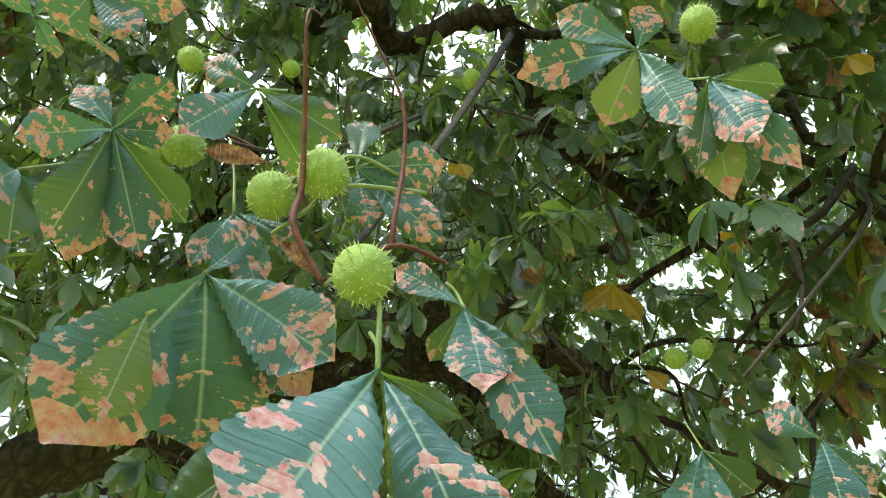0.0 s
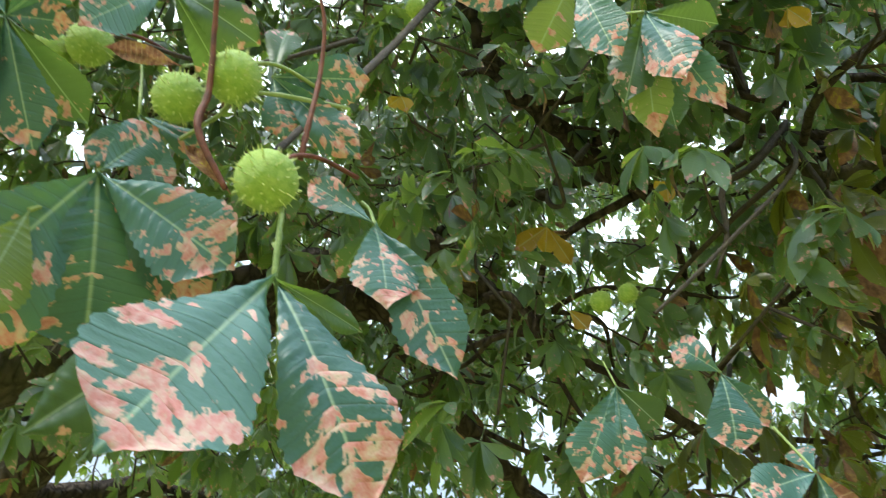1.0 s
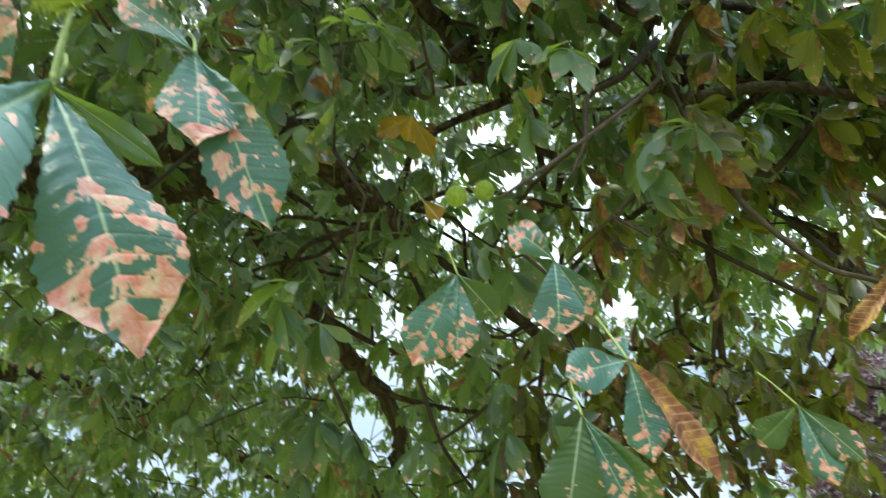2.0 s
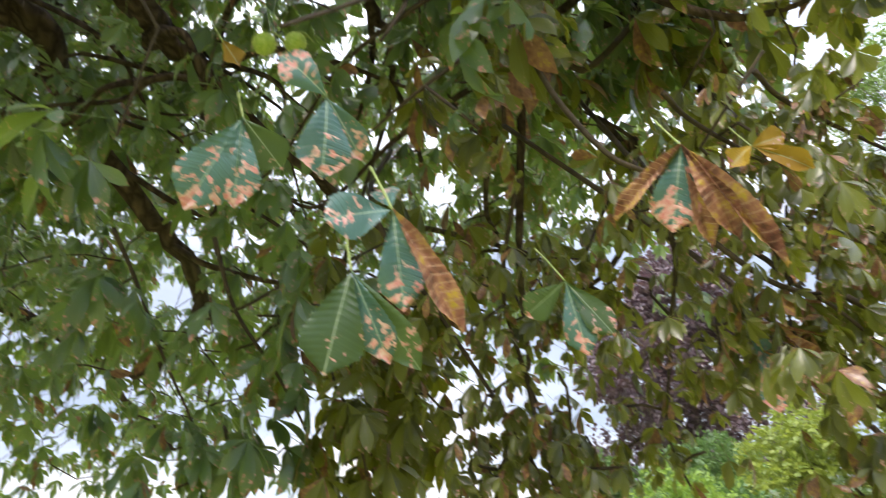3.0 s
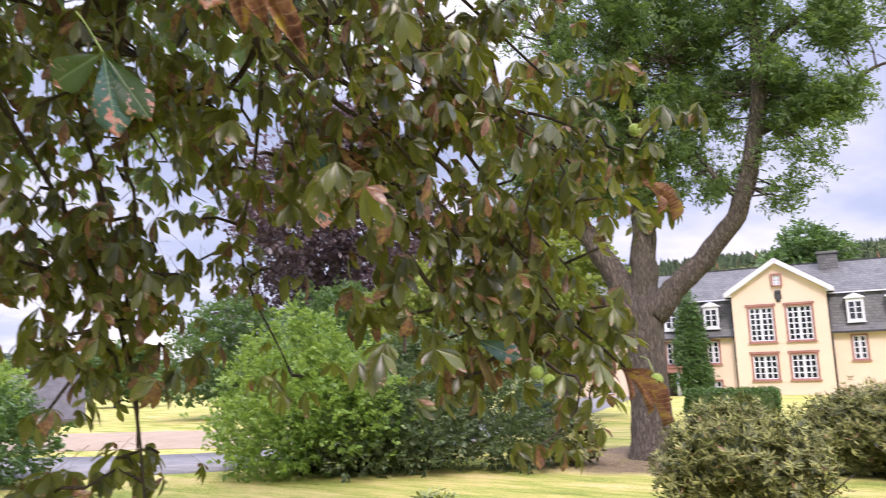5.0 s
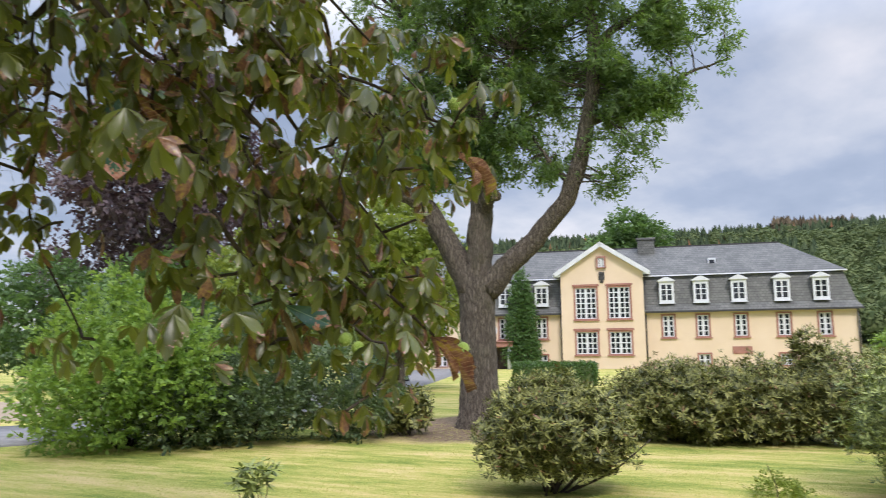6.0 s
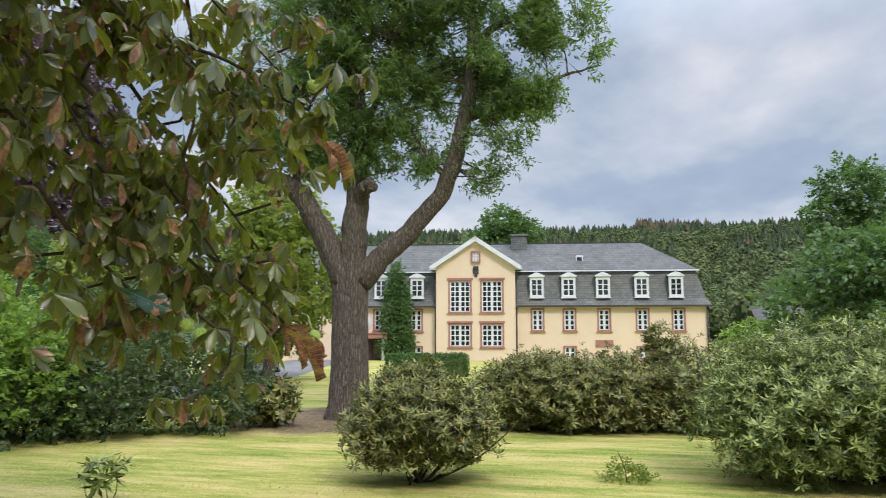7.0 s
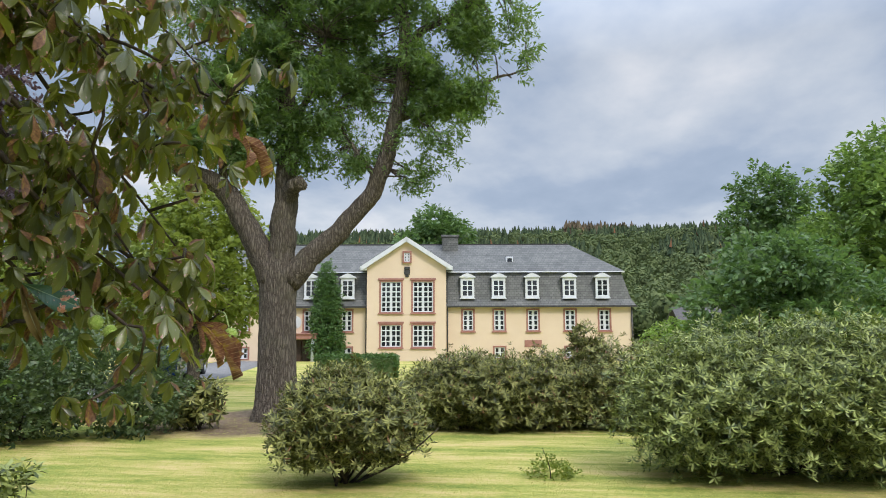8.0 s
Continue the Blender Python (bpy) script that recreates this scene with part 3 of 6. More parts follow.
for i, (pts, radii) in enumerate(BOUGHS):
    path = smooth_path(pts, 6)
    if i < 11:
        path[2:-2] += 0.035 * rng.normal(size=path[2:-2].shape) * (1 if i > 3 else 0.5)
    chestnut_part("branch", tube_mesh("branch", path, radii, 10 if radii[0] > 0.03 else 6, 0.12, i), M_BARK if radii[0] > 0.02 else M_TWIG)
    limb_pts.append(path)
# secondary branches: crooked, from the boughs down and outwards
side = np.random.default_rng(21)
for k in range(70):
    src = limb_pts[int(side.integers(0, 9))]
    q = src[int(side.integers(len(src) // 3, len(src)))]
    if q[2] < 3.4 or q[1] < 1.2:
        continue
    way = unit(side.normal(size=3) * [1, 1, 0.3] + [0.5, 0.1, -0.35])
    span = side.uniform(0.7, 1.9)
    pts = [q] + [q + way * span * f + side.normal(0, 0.08, 3) * span + [0, 0, -0.16 * span * f * f] for f in (0.3, 0.6, 0.85, 1.0)]
    if min(np.linalg.norm(np.array(p) - [0.35, 0.15, 1.85]) for p in pts) < 1.8:
        continue
    path = smooth_path(pts, 5)
    r = side.uniform(0.011, 0.026)
    chestnut_part("branch", tube_mesh("branch", path, (r, r * 0.75, r * 0.5, r * 0.25), 6, 0.2, k), M_BARK if r > 0.018 else M_TWIG)
    limb_pts.append(path)
limb_all = np.concatenate(limb_pts)


def crown_ok(p):
    """Inside the plan of the crown, above its drooping lower side, and clear of the way under its edge."""
    x, y, z = p.T
    d1 = 5.95 - np.hypot(x - 0.2, y - 6.5)
    d2 = 7.2 - np.hypot(x + 4.0, y - 6.6)
    d = np.maximum(d1, d2)
    low = np.interp(d, (0, 0.7, 1.6, 3.0), (1.75, 2.15, 2.8, 3.5))
    north = (y > 7.5) | (np.hypot(x, y) > 7)
    low = np.where(north, np.interp(d, (0, 1.5, 3.0), (2.3, 2.7, 3.4)) - np.where(x < 2.4, 0.85, 0.0), np.where((x < 2.2) & (y > 3.4), low - 0.7, low))
    top = np.interp(d, (0, 1, 3, 5), (5.0, 7.0, 8.4, 9.0))
    clear = np.hypot(np.hypot(x - 0.35, y - 0.15), z - 1.85) > 1.6
    return (d > 0.35) & (z > low) & (z < top) & clear


n = 110000
cand = np.c_[rng.uniform(-10, 6.5, n), rng.uniform(-0.8, 13.5, n), rng.uniform(1.5, 9.0, n)]
cand = cand[crown_ok(cand)]
# clumps: keep more where a slow field is high, fewer where it is low
field = np.array([noise.noise(Vector(p) * 0.9) for p in cand])
cand = cand[rng.random(len(cand)) < np.clip(0.55 + 1.5 * field, 0.03, 1) * np.interp(cand[:, 2], (2.5, 4.5, 6.0), (0.5, 0.85, 1.0)) * np.where(cand[:, 1] > 9.0, 0.5, 1.0) * np.where((cand[:, 0] > 2.2) & (cand[:, 2] < 4.6), 0.25, 1.0) * np.interp(np.hypot(cand[:, 0], cand[:, 1]), (1.2, 2.6, 5.0, 8.0), (1.0, 0.85, 0.62, 0.6)) * np.where((cand[:, 0] > 0.6) & (cand[:, 2] > 3.2) & (cand[:, 2] < 5.6) & (cand[:, 1] > 2.5) & (cand[:, 1] < 7.0), 0.8, 1.0) * np.where((cand[:, 0] > -0.6) & (cand[:, 0] < 2.6) & (cand[:, 2] < 3.9) & (cand[:, 1] > 2.6), 0.65, 1.0) * np.where((cand[:, 0] > 1.5) & (cand[:, 2] < 3.6) & (cand[:, 1] < 4.0), 0.35, 1.0)]
inner = np.hypot(cand[:, 0] + 3.8, cand[:, 1] - 6.2)
cand = cand[(inner > 1.6) & ((cand[:, 0] > -4.0) | (rng.random(len(cand)) < 0.2))]
# few leaves grow in the shade right under the boughs
boughs = np.concatenate(limb_pts[:3])
flat = [np.linalg.norm(boughs[:, :2] - p[:2], axis=1) for p in cand]
bare = np.array([f.min() < 0.85 and p[2] < boughs[f.argmin(), 2] + 0.15 for f, p in zip(flat, cand)])
cand = cand[~bare | (rng.random(len(cand)) < 0.22)][:7600]
# sprays along the drooping outer twigs
skirt = []
for path in limb_pts[11:len(BOUGHS)]:
    for p in path[3:-max(3, len(path) // 5)]:
        for _ in range(2 if p[1] < 2.2 or p[0] < 1.2 or p[2] < 1.75 else 4):
            if rng.random() < (0.75 if p[1] > 2.2 else 0.62):
                skirt.append(p + rng.normal(0, 0.12, 3) + [0, 0, -0.03])
skirt = np.array(skirt)
mid = []
for path in limb_pts[1:8] + limb_pts[len(BOUGHS):]:
    for p in path[len(path) // 2:]:
        if rng.random() < 0.75:
            mid.append(p + rng.normal(0, 0.22, 3))
sprays = np.concatenate([cand, skirt, np.array(mid)])
clear = np.linalg.norm(sprays - np.array([0.35, 0.15, 1.85]), axis=1) > np.where((sprays[:, 0] > 1.1) & (sprays[:, 2] < 2.9), 1.45, 1.95)
sprays = sprays[clear]
# the lower side of the crown is open below the boughs
under = np.concatenate([path[len(path) // 4:] for path in limb_pts[:5]])
start = np.array([0.25, 0.2, 1.85])
ways = under - start
span = np.linalg.norm(ways, axis=1)
ways /= span[:, None]
rel = sprays - start
along = rel @ ways.T
off = np.sqrt(np.maximum((rel ** 2).sum(1)[:, None] - along ** 2, 0))
open_side = ((along > 0) & (along < span - 0.05) & (off < 0.05 * along + 0.06)).any(1)
rise = np.degrees(np.arcsin(rel[:, 2] / np.linalg.norm(rel, axis=1)))
bearing = np.degrees(np.arctan2(rel[:, 1], rel[:, 0]))
low_edge = np.interp(rise, (4, 13, 24, 32), (0.25, 0.4, 0.75, 1.0))
middle = np.interp(rise, (4, 13, 21, 26, 36, 44), (0.6, 0.75, 0.5, 0.36, 0.5, 1.0))
inside = np.interp(rise, (4, 13, 26, 40), (0.7, 0.9, 0.95, 1.0))
thin = np.where(bearing < 60, low_edge, np.where(bearing < 84, middle, inside))
drape = (sprays[:, 0] > 1.1) & (sprays[:, 1] < 2.7) & (rise < 27)
keep = np.where(open_side, 0.2, 1.0) * np.where(drape, np.interp(bearing, (20, 30, 40), (0.8, 0.54, 0.6)), thin)
sprays = sprays[rng.random(len(sprays)) < keep]

# each spray hangs from the nearest bough or from a spray nearer to one
reach = np.array([np.linalg.norm(limb_all - p, axis=1).min() for p in sprays])
sprays = sprays[reach.argsort()]
grown = np.concatenate([limb_all, sprays])
twigs = Heap()
leaf_pos, leaf_axis, leaf_normal = [], [], []
for i, p in enumerate(sprays):
    d = np.linalg.norm(grown[:len(limb_all) + i] - p, axis=1)
    q = grown[d.argmin()]
    gap = d.min()
    if 0.08 < gap < 1.6:
        bend = (p + q) / 2 + rng.normal(0, 0.14 * gap, 3) + [0, 0, 0.08 * gap]
        v, f = tube([q, bend, p], (0.0062, 0.0045), 4)
        twigs.add(v, f)
    for _ in range(rng.integers(5, 9) if p[0] > 1.1 and p[1] < 2.7 else rng.integers(3, 6)):
        out = unit(rng.normal(size=3) * [1, 1, 0.35])
        s = rng.uniform(0.08, 0.2) * (0.6 if p[0] > 2.3 and p[2] < 3 else 1.0)
        leaf_pos.append(p + out * s)
        leaf_axis.append(out * rng.uniform(0.5, 1.0) + [0, 0, -rng.uniform(0.25, 1.15)])
        leaf_normal.append(unit(out * 0.5 + [0, 0, 1.0] + rng.normal(0, 0.35, 3)))
leaf_pos, leaf_axis, leaf_normal = np.array(leaf_pos), np.array(leaf_axis), np.array(leaf_normal)
leaf_size = np.where(np.linalg.norm(leaf_pos - np.array([2.2, 1.5, 2.2]), axis=1) < 1.35, 0.48, 1.0) * rng.uniform(0.125, 0.215, len(leaf_pos))
leaf_kind = rng.integers(0, 6, len(leaf_pos))
mats = frames_of(leaf_pos, leaf_axis, leaf_normal, leaf_size)
chestnut_part("twiggery", twigs.mesh("twiggery"), M_TWIG)["kind"] = "stuff"
# the leaves of the drooping edge are parts of their own, the rest is one mass
near = np.where((leaf_pos[:, 1] < 1.9) & (leaf_pos[:, 0] > 0.6) & (leaf_pos[:, 0] < 3.4) & (leaf_pos[:, 2] < 3.0))[0][:300]
meshes = [quads("leaf", *t) for t in CHESTNUT_LEAVES]
for i in near:
    m = np.eye(4)
    m[:3] = mats[i]
    ob = chestnut_part("leaf", meshes[leaf_kind[i]], M_EDGE)
    ob.matrix_basis = Matrix(m.tolist())
rest = np.setdiff1d(np.arange(len(mats)), near)
outer = (leaf_pos[:, 0] > 1.15) & (leaf_pos[:, 1] < 3.6) & (leaf_pos[:, 2] < 3.6)
rim_foliage = Heap()
for k in range(6):
    rim_foliage.scatter(CHESTNUT_LEAVES[k], mats[rest][(leaf_kind[rest] == k) & outer[rest]])
chestnut_part("foliage", rim_foliage.mesh("foliage"), M_EDGE, "brown-edged drooping foliage")["kind"] = "stuff"
rest = rest[~outer[rest]]
foliage = Heap()
close = np.linalg.norm(leaf_pos - np.array([0.4, 0.2, 1.85]), axis=1) < 3.6
for k in range(6):
    foliage.scatter(CHESTNUT_LEAVES[k], mats[rest][(leaf_kind[rest] == k) & close[rest]])
    foliage.scatter(CHESTNUT_FAR[k], mats[rest][(leaf_kind[rest] == k) & ~close[rest]])
chestnut_part("foliage", foliage.mesh("foliage"), M_CHESTNUT)["kind"] = "stuff"


def hero_leaflet(seed, curl=0.25, width=0.2, crumple=0.0):
    """A toothed, corrugated blade one unit long along y."""
    g = np.random.default_rng(seed)
    rows, half = 62, 7
    s = np.linspace(0, 1, rows)
    w = np.interp(s, (0, 0.08, 0.3, 0.5, 0.7, 0.82, 0.92, 0.97, 1), (0.012, 0.09, 0.47, 0.78, 1.0, 0.92, 0.5, 0.17, 0.02)) * width
    w = np.convolve(np.pad(w, 1, mode="edge"), (0.25, 0.5, 0.25), "valid")
    vs, us, fs = [], [], []
    ph = g.uniform(0, 6, 4)
    for i in range(rows):
        for j in range(-half, half + 1):
            t = j / half
            tooth = 1 + (0.05 * ((i // 2) % 2) if abs(j) == half else 0)
            x = w[i] * t * tooth
            y = s[i] - 0.22 * abs(x) * s[i] ** 2
            z = curl * 0.8 * s[i] * (1 - s[i]) + 0.34 * abs(x) - 1.5 * x * x + 0.0065 * math.sin((s[i] - abs(x) * 0.55) * 95) * min(1, abs(t) * 2.5) * math.sin(min(1, s[i] * 5) * 1.57)
            z += 0.04 * math.sin(5 * s[i] + ph[0] + 2.2 * t) * abs(t) + 0.022 * math.sin(11 * s[i] + ph[1]) * t
            z += crumple * (math.sin(5 * s[i] + ph[2] + 1.5 * t) * 0.3 + math.sin((s[i] - abs(x) * 0.55) * 80) * 0.05 * min(1, 3 * abs(t)) + math.sin(13 * s[i] + ph[3]) * 0.25 * t + 2.2 * abs(t) ** 1.5 * (0.4 + s[i]))
            x *= 1 - crumple * 3 * (0.5 + 0.5 * math.sin(7 * s[i] + ph[1]))
            vs.append((x, y, z))
            us.append((0.5 + x, s[i]))
    c = 2 * half + 1
    for i in range(rows - 1):
        for j in range(c - 1):
            a = i * c + j
            fs.append((a, a + 1, a + c + 1, a + c))
    return quads("leaflet", vs, fs, us, smooth=True)


HERO = [hero_leaflet(s, c, w) for s, c, w in ((1, 0.22, 0.22), (2, 0.35, 0.2), (3, 0.12, 0.23), (4, 0.5, 0.2), (5, 0.28, 0.23), (6, 0.18, 0.21))]
HERO_DRY = [hero_leaflet(s, c, w, k) for s, c, w, k in ((11, 0.7, 0.16, 0.06), (12, 0.9, 0.15, 0.07), (13, 0.5, 0.17, 0.05), (14, 1.0, 0.15, 0.065), (15, 0.65, 0.14, 0.075), (16, 0.4, 0.16, 0.05))]
for me in HERO:
    me.materials.append(M_HERO)
def in_material(meshes, material):
    out = [me.copy() for me in meshes]
    for me in out:
        me.materials.clear()
        me.materials.append(material)
    return out


HERO_PLAIN, HERO_FRESH, HERO_YELLOW = in_material(HERO, M_SHADED), in_material(HERO, M_FRESH), in_material(HERO_DRY, M_YELLOW)
for me in HERO_DRY:
    me.materials.append(M_DRY)


def hero_leaf(joint, tip, face, angles, sizes, stalk=None, dry=(), seed=0, droop=0.1, plain_leaf=False):
    """One leaf near the way: blades fanned from joint, the middle one ending at tip, upper side towards face."""
    g = random.Random(seed)
    joint, tip = Vector(joint), Vector(tip)
    y = (tip - joint).normalized()
    z = (Vector(face) - y * Vector(face).dot(y)).normalized()
    x = y.cross(z)
    basis = Matrix((x, y, z)).transposed().to_4x4()
    length = (tip - joint).length
    start = Vector(stalk) if stalk else joint - y * 0.08 + Vector((0, 0, 0.06))
    path = smooth_path([start, (start + joint) / 2 + Vector((0, 0, 0.012)), joint], 4)
    leaf = chestnut_part("leaf", tube_mesh("leaf", path, (0.0028, 0.002, 0.0026), 6), M_PETIOLE, "large blotched chestnut leaf with pink and tan patches")
    for i, (a, k) in enumerate(zip(angles, sizes)):
        m = Matrix.Translation(joint) @ basis @ Matrix.Rotation(-radians(a), 4, "Z") @ Matrix.Rotation(-droop * abs(a) / 45 - g.uniform(-0.05, 0.12), 4, "X") @ Matrix.Rotation(g.uniform(-0.22, 0.22), 4, "Y")
        src = HERO_DRY if i in dry else HERO_PLAIN if plain_leaf else HERO
        ob = part("leaflet", src[g.randrange(6)], None, leaf)
        ob.matrix_parent_inverse = Matrix.Identity(4)
        ob.matrix_basis = m @ Matrix.Diagonal((length * k * (0.62 if i in dry else 1.0), length * k, length * k, 1))
    return leaf


def spread_leaf(joint, blades, seed):
    """One leaf near the way, blade by blade: (tip, half width, kind); kind 0 blotched, 1 pale underside, 2 dry, 3 plain green, 4 yellow."""
    g = random.Random(seed)
    joint = Vector(joint)
    back = joint + Vector((g.uniform(-0.03, 0.03), 0.07, 0.10))
    path = smooth_path([back, (back + joint) / 2 + Vector((0, 0.01, 0.015)), joint], 4)
    leaf = chestnut_part("leaf", tube_mesh("leaf", path, (0.0026, 0.002, 0.0026), 6), M_PETIOLE, "large blotched chestnut leaf with pink and tan patches")
    for tip, half, kind in blades:
        tip = Vector(tip)
        length = (tip - joint).length
        y = (tip - joint) / length
        face = Vector((0.2, 0.1, 1.9)) - (joint + tip) / 2
        face = face.normalized() + Vector((g.uniform(-0.25, 0.25), g.uniform(-0.1, 0.1), g.uniform(0, 0.35)))
        z = (face - y * face.dot(y)).normalized()
        m = Matrix((y.cross(z), y, z)).transposed().to_4x4()
        me = (HERO, HERO_FRESH, HERO_DRY, HERO_PLAIN, HERO_YELLOW)[kind][g.randrange(6)]
        wide = max(v.co.x for v in me.vertices)
        ob = part("leaflet", me, None, leaf, ("", "pale yellow-green underside of a leaflet", "dry curled brown leaflet", "", "yellowed withering leaflet")[kind])
        ob.matrix_parent_inverse = Matrix.Identity(4)
        ob.matrix_basis = Matrix.Translation(joint) @ m @ Matrix.Diagonal(((0.66 if kind == 2 else 1.06) * half / wide, length, length * 0.8, 1))
    return leaf


spread_leaf((-0.206, 0.698, 2.426), (((-0.320, 0.716, 2.233), 0.068, 0), ((-0.215, 0.814, 2.279), 0.070, 0), ((-0.065, 0.760, 2.350), 0.052, 0), ((-0.099, 0.809, 2.337), 0.036, 0), ((-0.308, 0.824, 2.286), 0.033, 3), ((-0.171, 0.718, 2.514), 0.027, 0)), 65)
spread_leaf((-0.006, 0.698, 2.293), (((-0.071, 0.597, 2.079), 0.067, 0), ((0.094, 0.724, 2.086), 0.047, 0), ((-0.201, 0.737, 2.155), 0.035, 3), ((0.048, 0.756, 2.242), 0.016, 3), ((0.044, 0.767, 2.127), 0.022, 1), ((0.070, 0.777, 2.288), 0.014, 3)), 66)
spread_leaf((0.071, 0.801, 2.454), (((0.094, 0.785, 2.324), 0.037, 0), ((0.166, 0.828, 2.266), 0.039, 0), ((-0.015, 0.801, 2.520), 0.021, 0), ((0.028, 0.854, 2.414), 0.017, 3), ((0.155, 0.878, 2.379), 0.024, 3)), 67)
spread_leaf((-0.375, 0.669, 2.657), (((-0.285, 0.613, 2.679), 0.030, 0), ((-0.445, 0.615, 2.576), 0.030, 0), ((-0.417, 0.707, 2.490), 0.037, 3), ((-0.424, 0.762, 2.512), 0.038, 0), ((-0.334, 0.770, 2.523), 0.035, 0), ((-0.302, 0.788, 2.602), 0.032, 3), ((-0.288, 0.667, 2.640), 0.022, 0), ((-0.428, 0.637, 2.714), 0.025, 0)), 68)
spread_leaf((-0.217, 0.698, 2.778), (((-0.293, 0.679, 2.656), 0.035, 0), ((-0.102, 0.762, 2.742), 0.036, 3), ((-0.296, 0.678, 2.823), 0.026, 0), ((-0.150, 0.835, 2.723), 0.026, 3)), 69)
spread_leaf((-0.074, 0.761, 2.672), (((0.047, 0.806, 2.729), 0.034, 0), ((-0.052, 0.796, 2.591), 0.024, 0), ((0.045, 0.812, 2.575), 0.029, 0), ((-0.068, 0.759, 2.776), 0.024, 3)), 70)
spread_leaf((0.351, 0.759, 2.940), (((0.158, 0.774, 2.901), 0.039, 0), ((0.400, 0.783, 2.760), 0.036, 0), ((0.293, 0.834, 2.840), 0.038, 1), ((0.378, 0.724, 3.012), 0.029, 0), ((0.230, 0.741, 3.030), 0.032, 0)), 71)
spread_leaf((0.472, 0.812, 2.931), (((0.505, 0.812, 2.760), 0.041, 0), ((0.429, 0.870, 2.772), 0.036, 3), ((0.482, 0.910, 2.743), 0.034, 1), ((0.565, 0.843, 2.732), 0.031, 0), ((0.597, 0.830, 2.930), 0.031, 3)), 72)
spread_leaf((-0.399, 0.547, 2.781), (((-0.334, 0.581, 2.736), 0.027, 0), ((-0.441, 0.575, 2.742), 0.028, 0), ((-0.294, 0.588, 2.812), 0.025, 0)), 83)
spread_leaf((-0.555, 0.751, 2.683), (((-0.542, 0.792, 2.578), 0.036, 3), ((-0.533, 0.815, 2.646), 0.032, 0), ((-0.533, 0.700, 2.588), 0.035, 0)), 84)
spread_leaf((0.653, 1.081, 2.280), (((0.556, 1.076, 2.246), 0.033, 0), ((0.674, 1.096, 2.145), 0.030, 0), ((0.744, 1.070, 2.115), 0.029, 2), ((0.663, 1.131, 2.337), 0.020, 0)), 75)
spread_leaf((0.551, 1.060, 2.417), (((0.551, 1.073, 2.300), 0.035, 0), ((0.483, 1.049, 2.457), 0.027, 0), ((0.611, 1.085, 2.347), 0.024, 0)), 76)
spread_leaf((0.693, 1.341, 2.294), (((0.664, 1.384, 2.125), 0.052, 3), ((0.769, 1.360, 2.146), 0.029, 0), ((0.824, 1.359, 2.140), 0.031, 3)), 77)
spread_leaf((1.230, 1.092, 2.522), (((1.167, 1.216, 2.413), 0.031, 2), ((1.230, 1.147, 2.372), 0.044, 0), ((1.297, 1.061, 2.331), 0.039, 2), ((1.350, 1.023, 2.276), 0.032, 2), ((1.295, 1.124, 2.342), 0.030, 2)), 78)
spread_leaf((1.236, 1.477, 2.394), (((1.279, 1.479, 2.232), 0.036, 0), ((1.319, 1.433, 2.267), 0.032, 3), ((1.191, 1.573, 2.338), 0.035, 3)), 79)
spread_leaf((0.534, 1.521, 2.654), (((0.451, 1.580, 2.465), 0.054, 0), ((0.539, 1.561, 2.476), 0.045, 0), ((0.624, 1.549, 2.573), 0.040, 3)), 81)
# folded flap of the first leaf's left leaflet; separate leaf and stalk are added
spread_leaf((-0.243, 0.680, 2.355), (((-0.262, 0.697, 2.243), 0.034, 1),), 70)
spread_leaf((0.541, 2.057, 3.574), (((0.423, 2.086, 3.488), 0.036, 4), ((0.622, 2.091, 3.428), 0.034, 4), ((0.528, 2.090, 3.458), 0.030, 4),), 89)
spread_leaf((0.956, 1.944, 3.693), (((0.947, 1.961, 3.603), 0.027, 4), ((0.913, 1.970, 3.686), 0.021, 4),), 90)
spread_leaf((0.222, 2.101, 3.417), (((0.291, 2.089, 3.342), 0.027, 4), ((0.217, 2.103, 3.332), 0.023, 4),), 97)
spread_leaf((0.027, 1.771, 3.904), (((0.052, 1.785, 3.827), 0.028, 4), ((-0.014, 1.797, 3.881), 0.022, 4),), 98)
spread_leaf((1.042, 1.190, 3.570), (((1.078, 1.185, 3.485), 0.025, 4), ((1.051, 1.229, 3.539), 0.020, 4),), 99)
spread_leaf((-0.194, 0.755, 2.681), (((-0.267, 0.705, 2.649), 0.021, 2),), 100)
spread_leaf((-0.096, 0.781, 2.477), (((-0.150, 0.751, 2.520), 0.016, 2),), 101)
spread_leaf((0.533, 1.846, 3.068), (((0.577, 1.831, 2.994), 0.027, 4),), 102)
spread_leaf((1.665, 1.267, 2.718), (((1.608, 1.298, 2.660), 0.029, 4), ((1.706, 1.203, 2.723), 0.029, 4), ((1.761, 1.192, 2.640), 0.026, 4),), 103)
hero_leaf((0.525, 0.919, 2.964), (0.517, 1.02, 2.80), (-0.2, -0.9, -0.3), (-55, -15, 25), (0.5, 0.7, 0.6), (0.5, 1.0, 3.06), seed=9, plain_leaf=True)
hero_leaf((-0.562, 0.632, 2.894), (-0.42, 0.658, 2.881), (0.1, -0.5, 0.9), (-90, -45, 0, 45, 90), (0.62, 0.92, 1.0, 0.9, 0.6), (-0.62, 0.75, 2.95), seed=10)
hero_leaf((-0.231, 0.77, 2.60), (-0.177, 0.80, 2.47), (0.2, -0.9, 0.2), (-45, 0, 45), (0.7, 0.9, 0.7), seed=11)
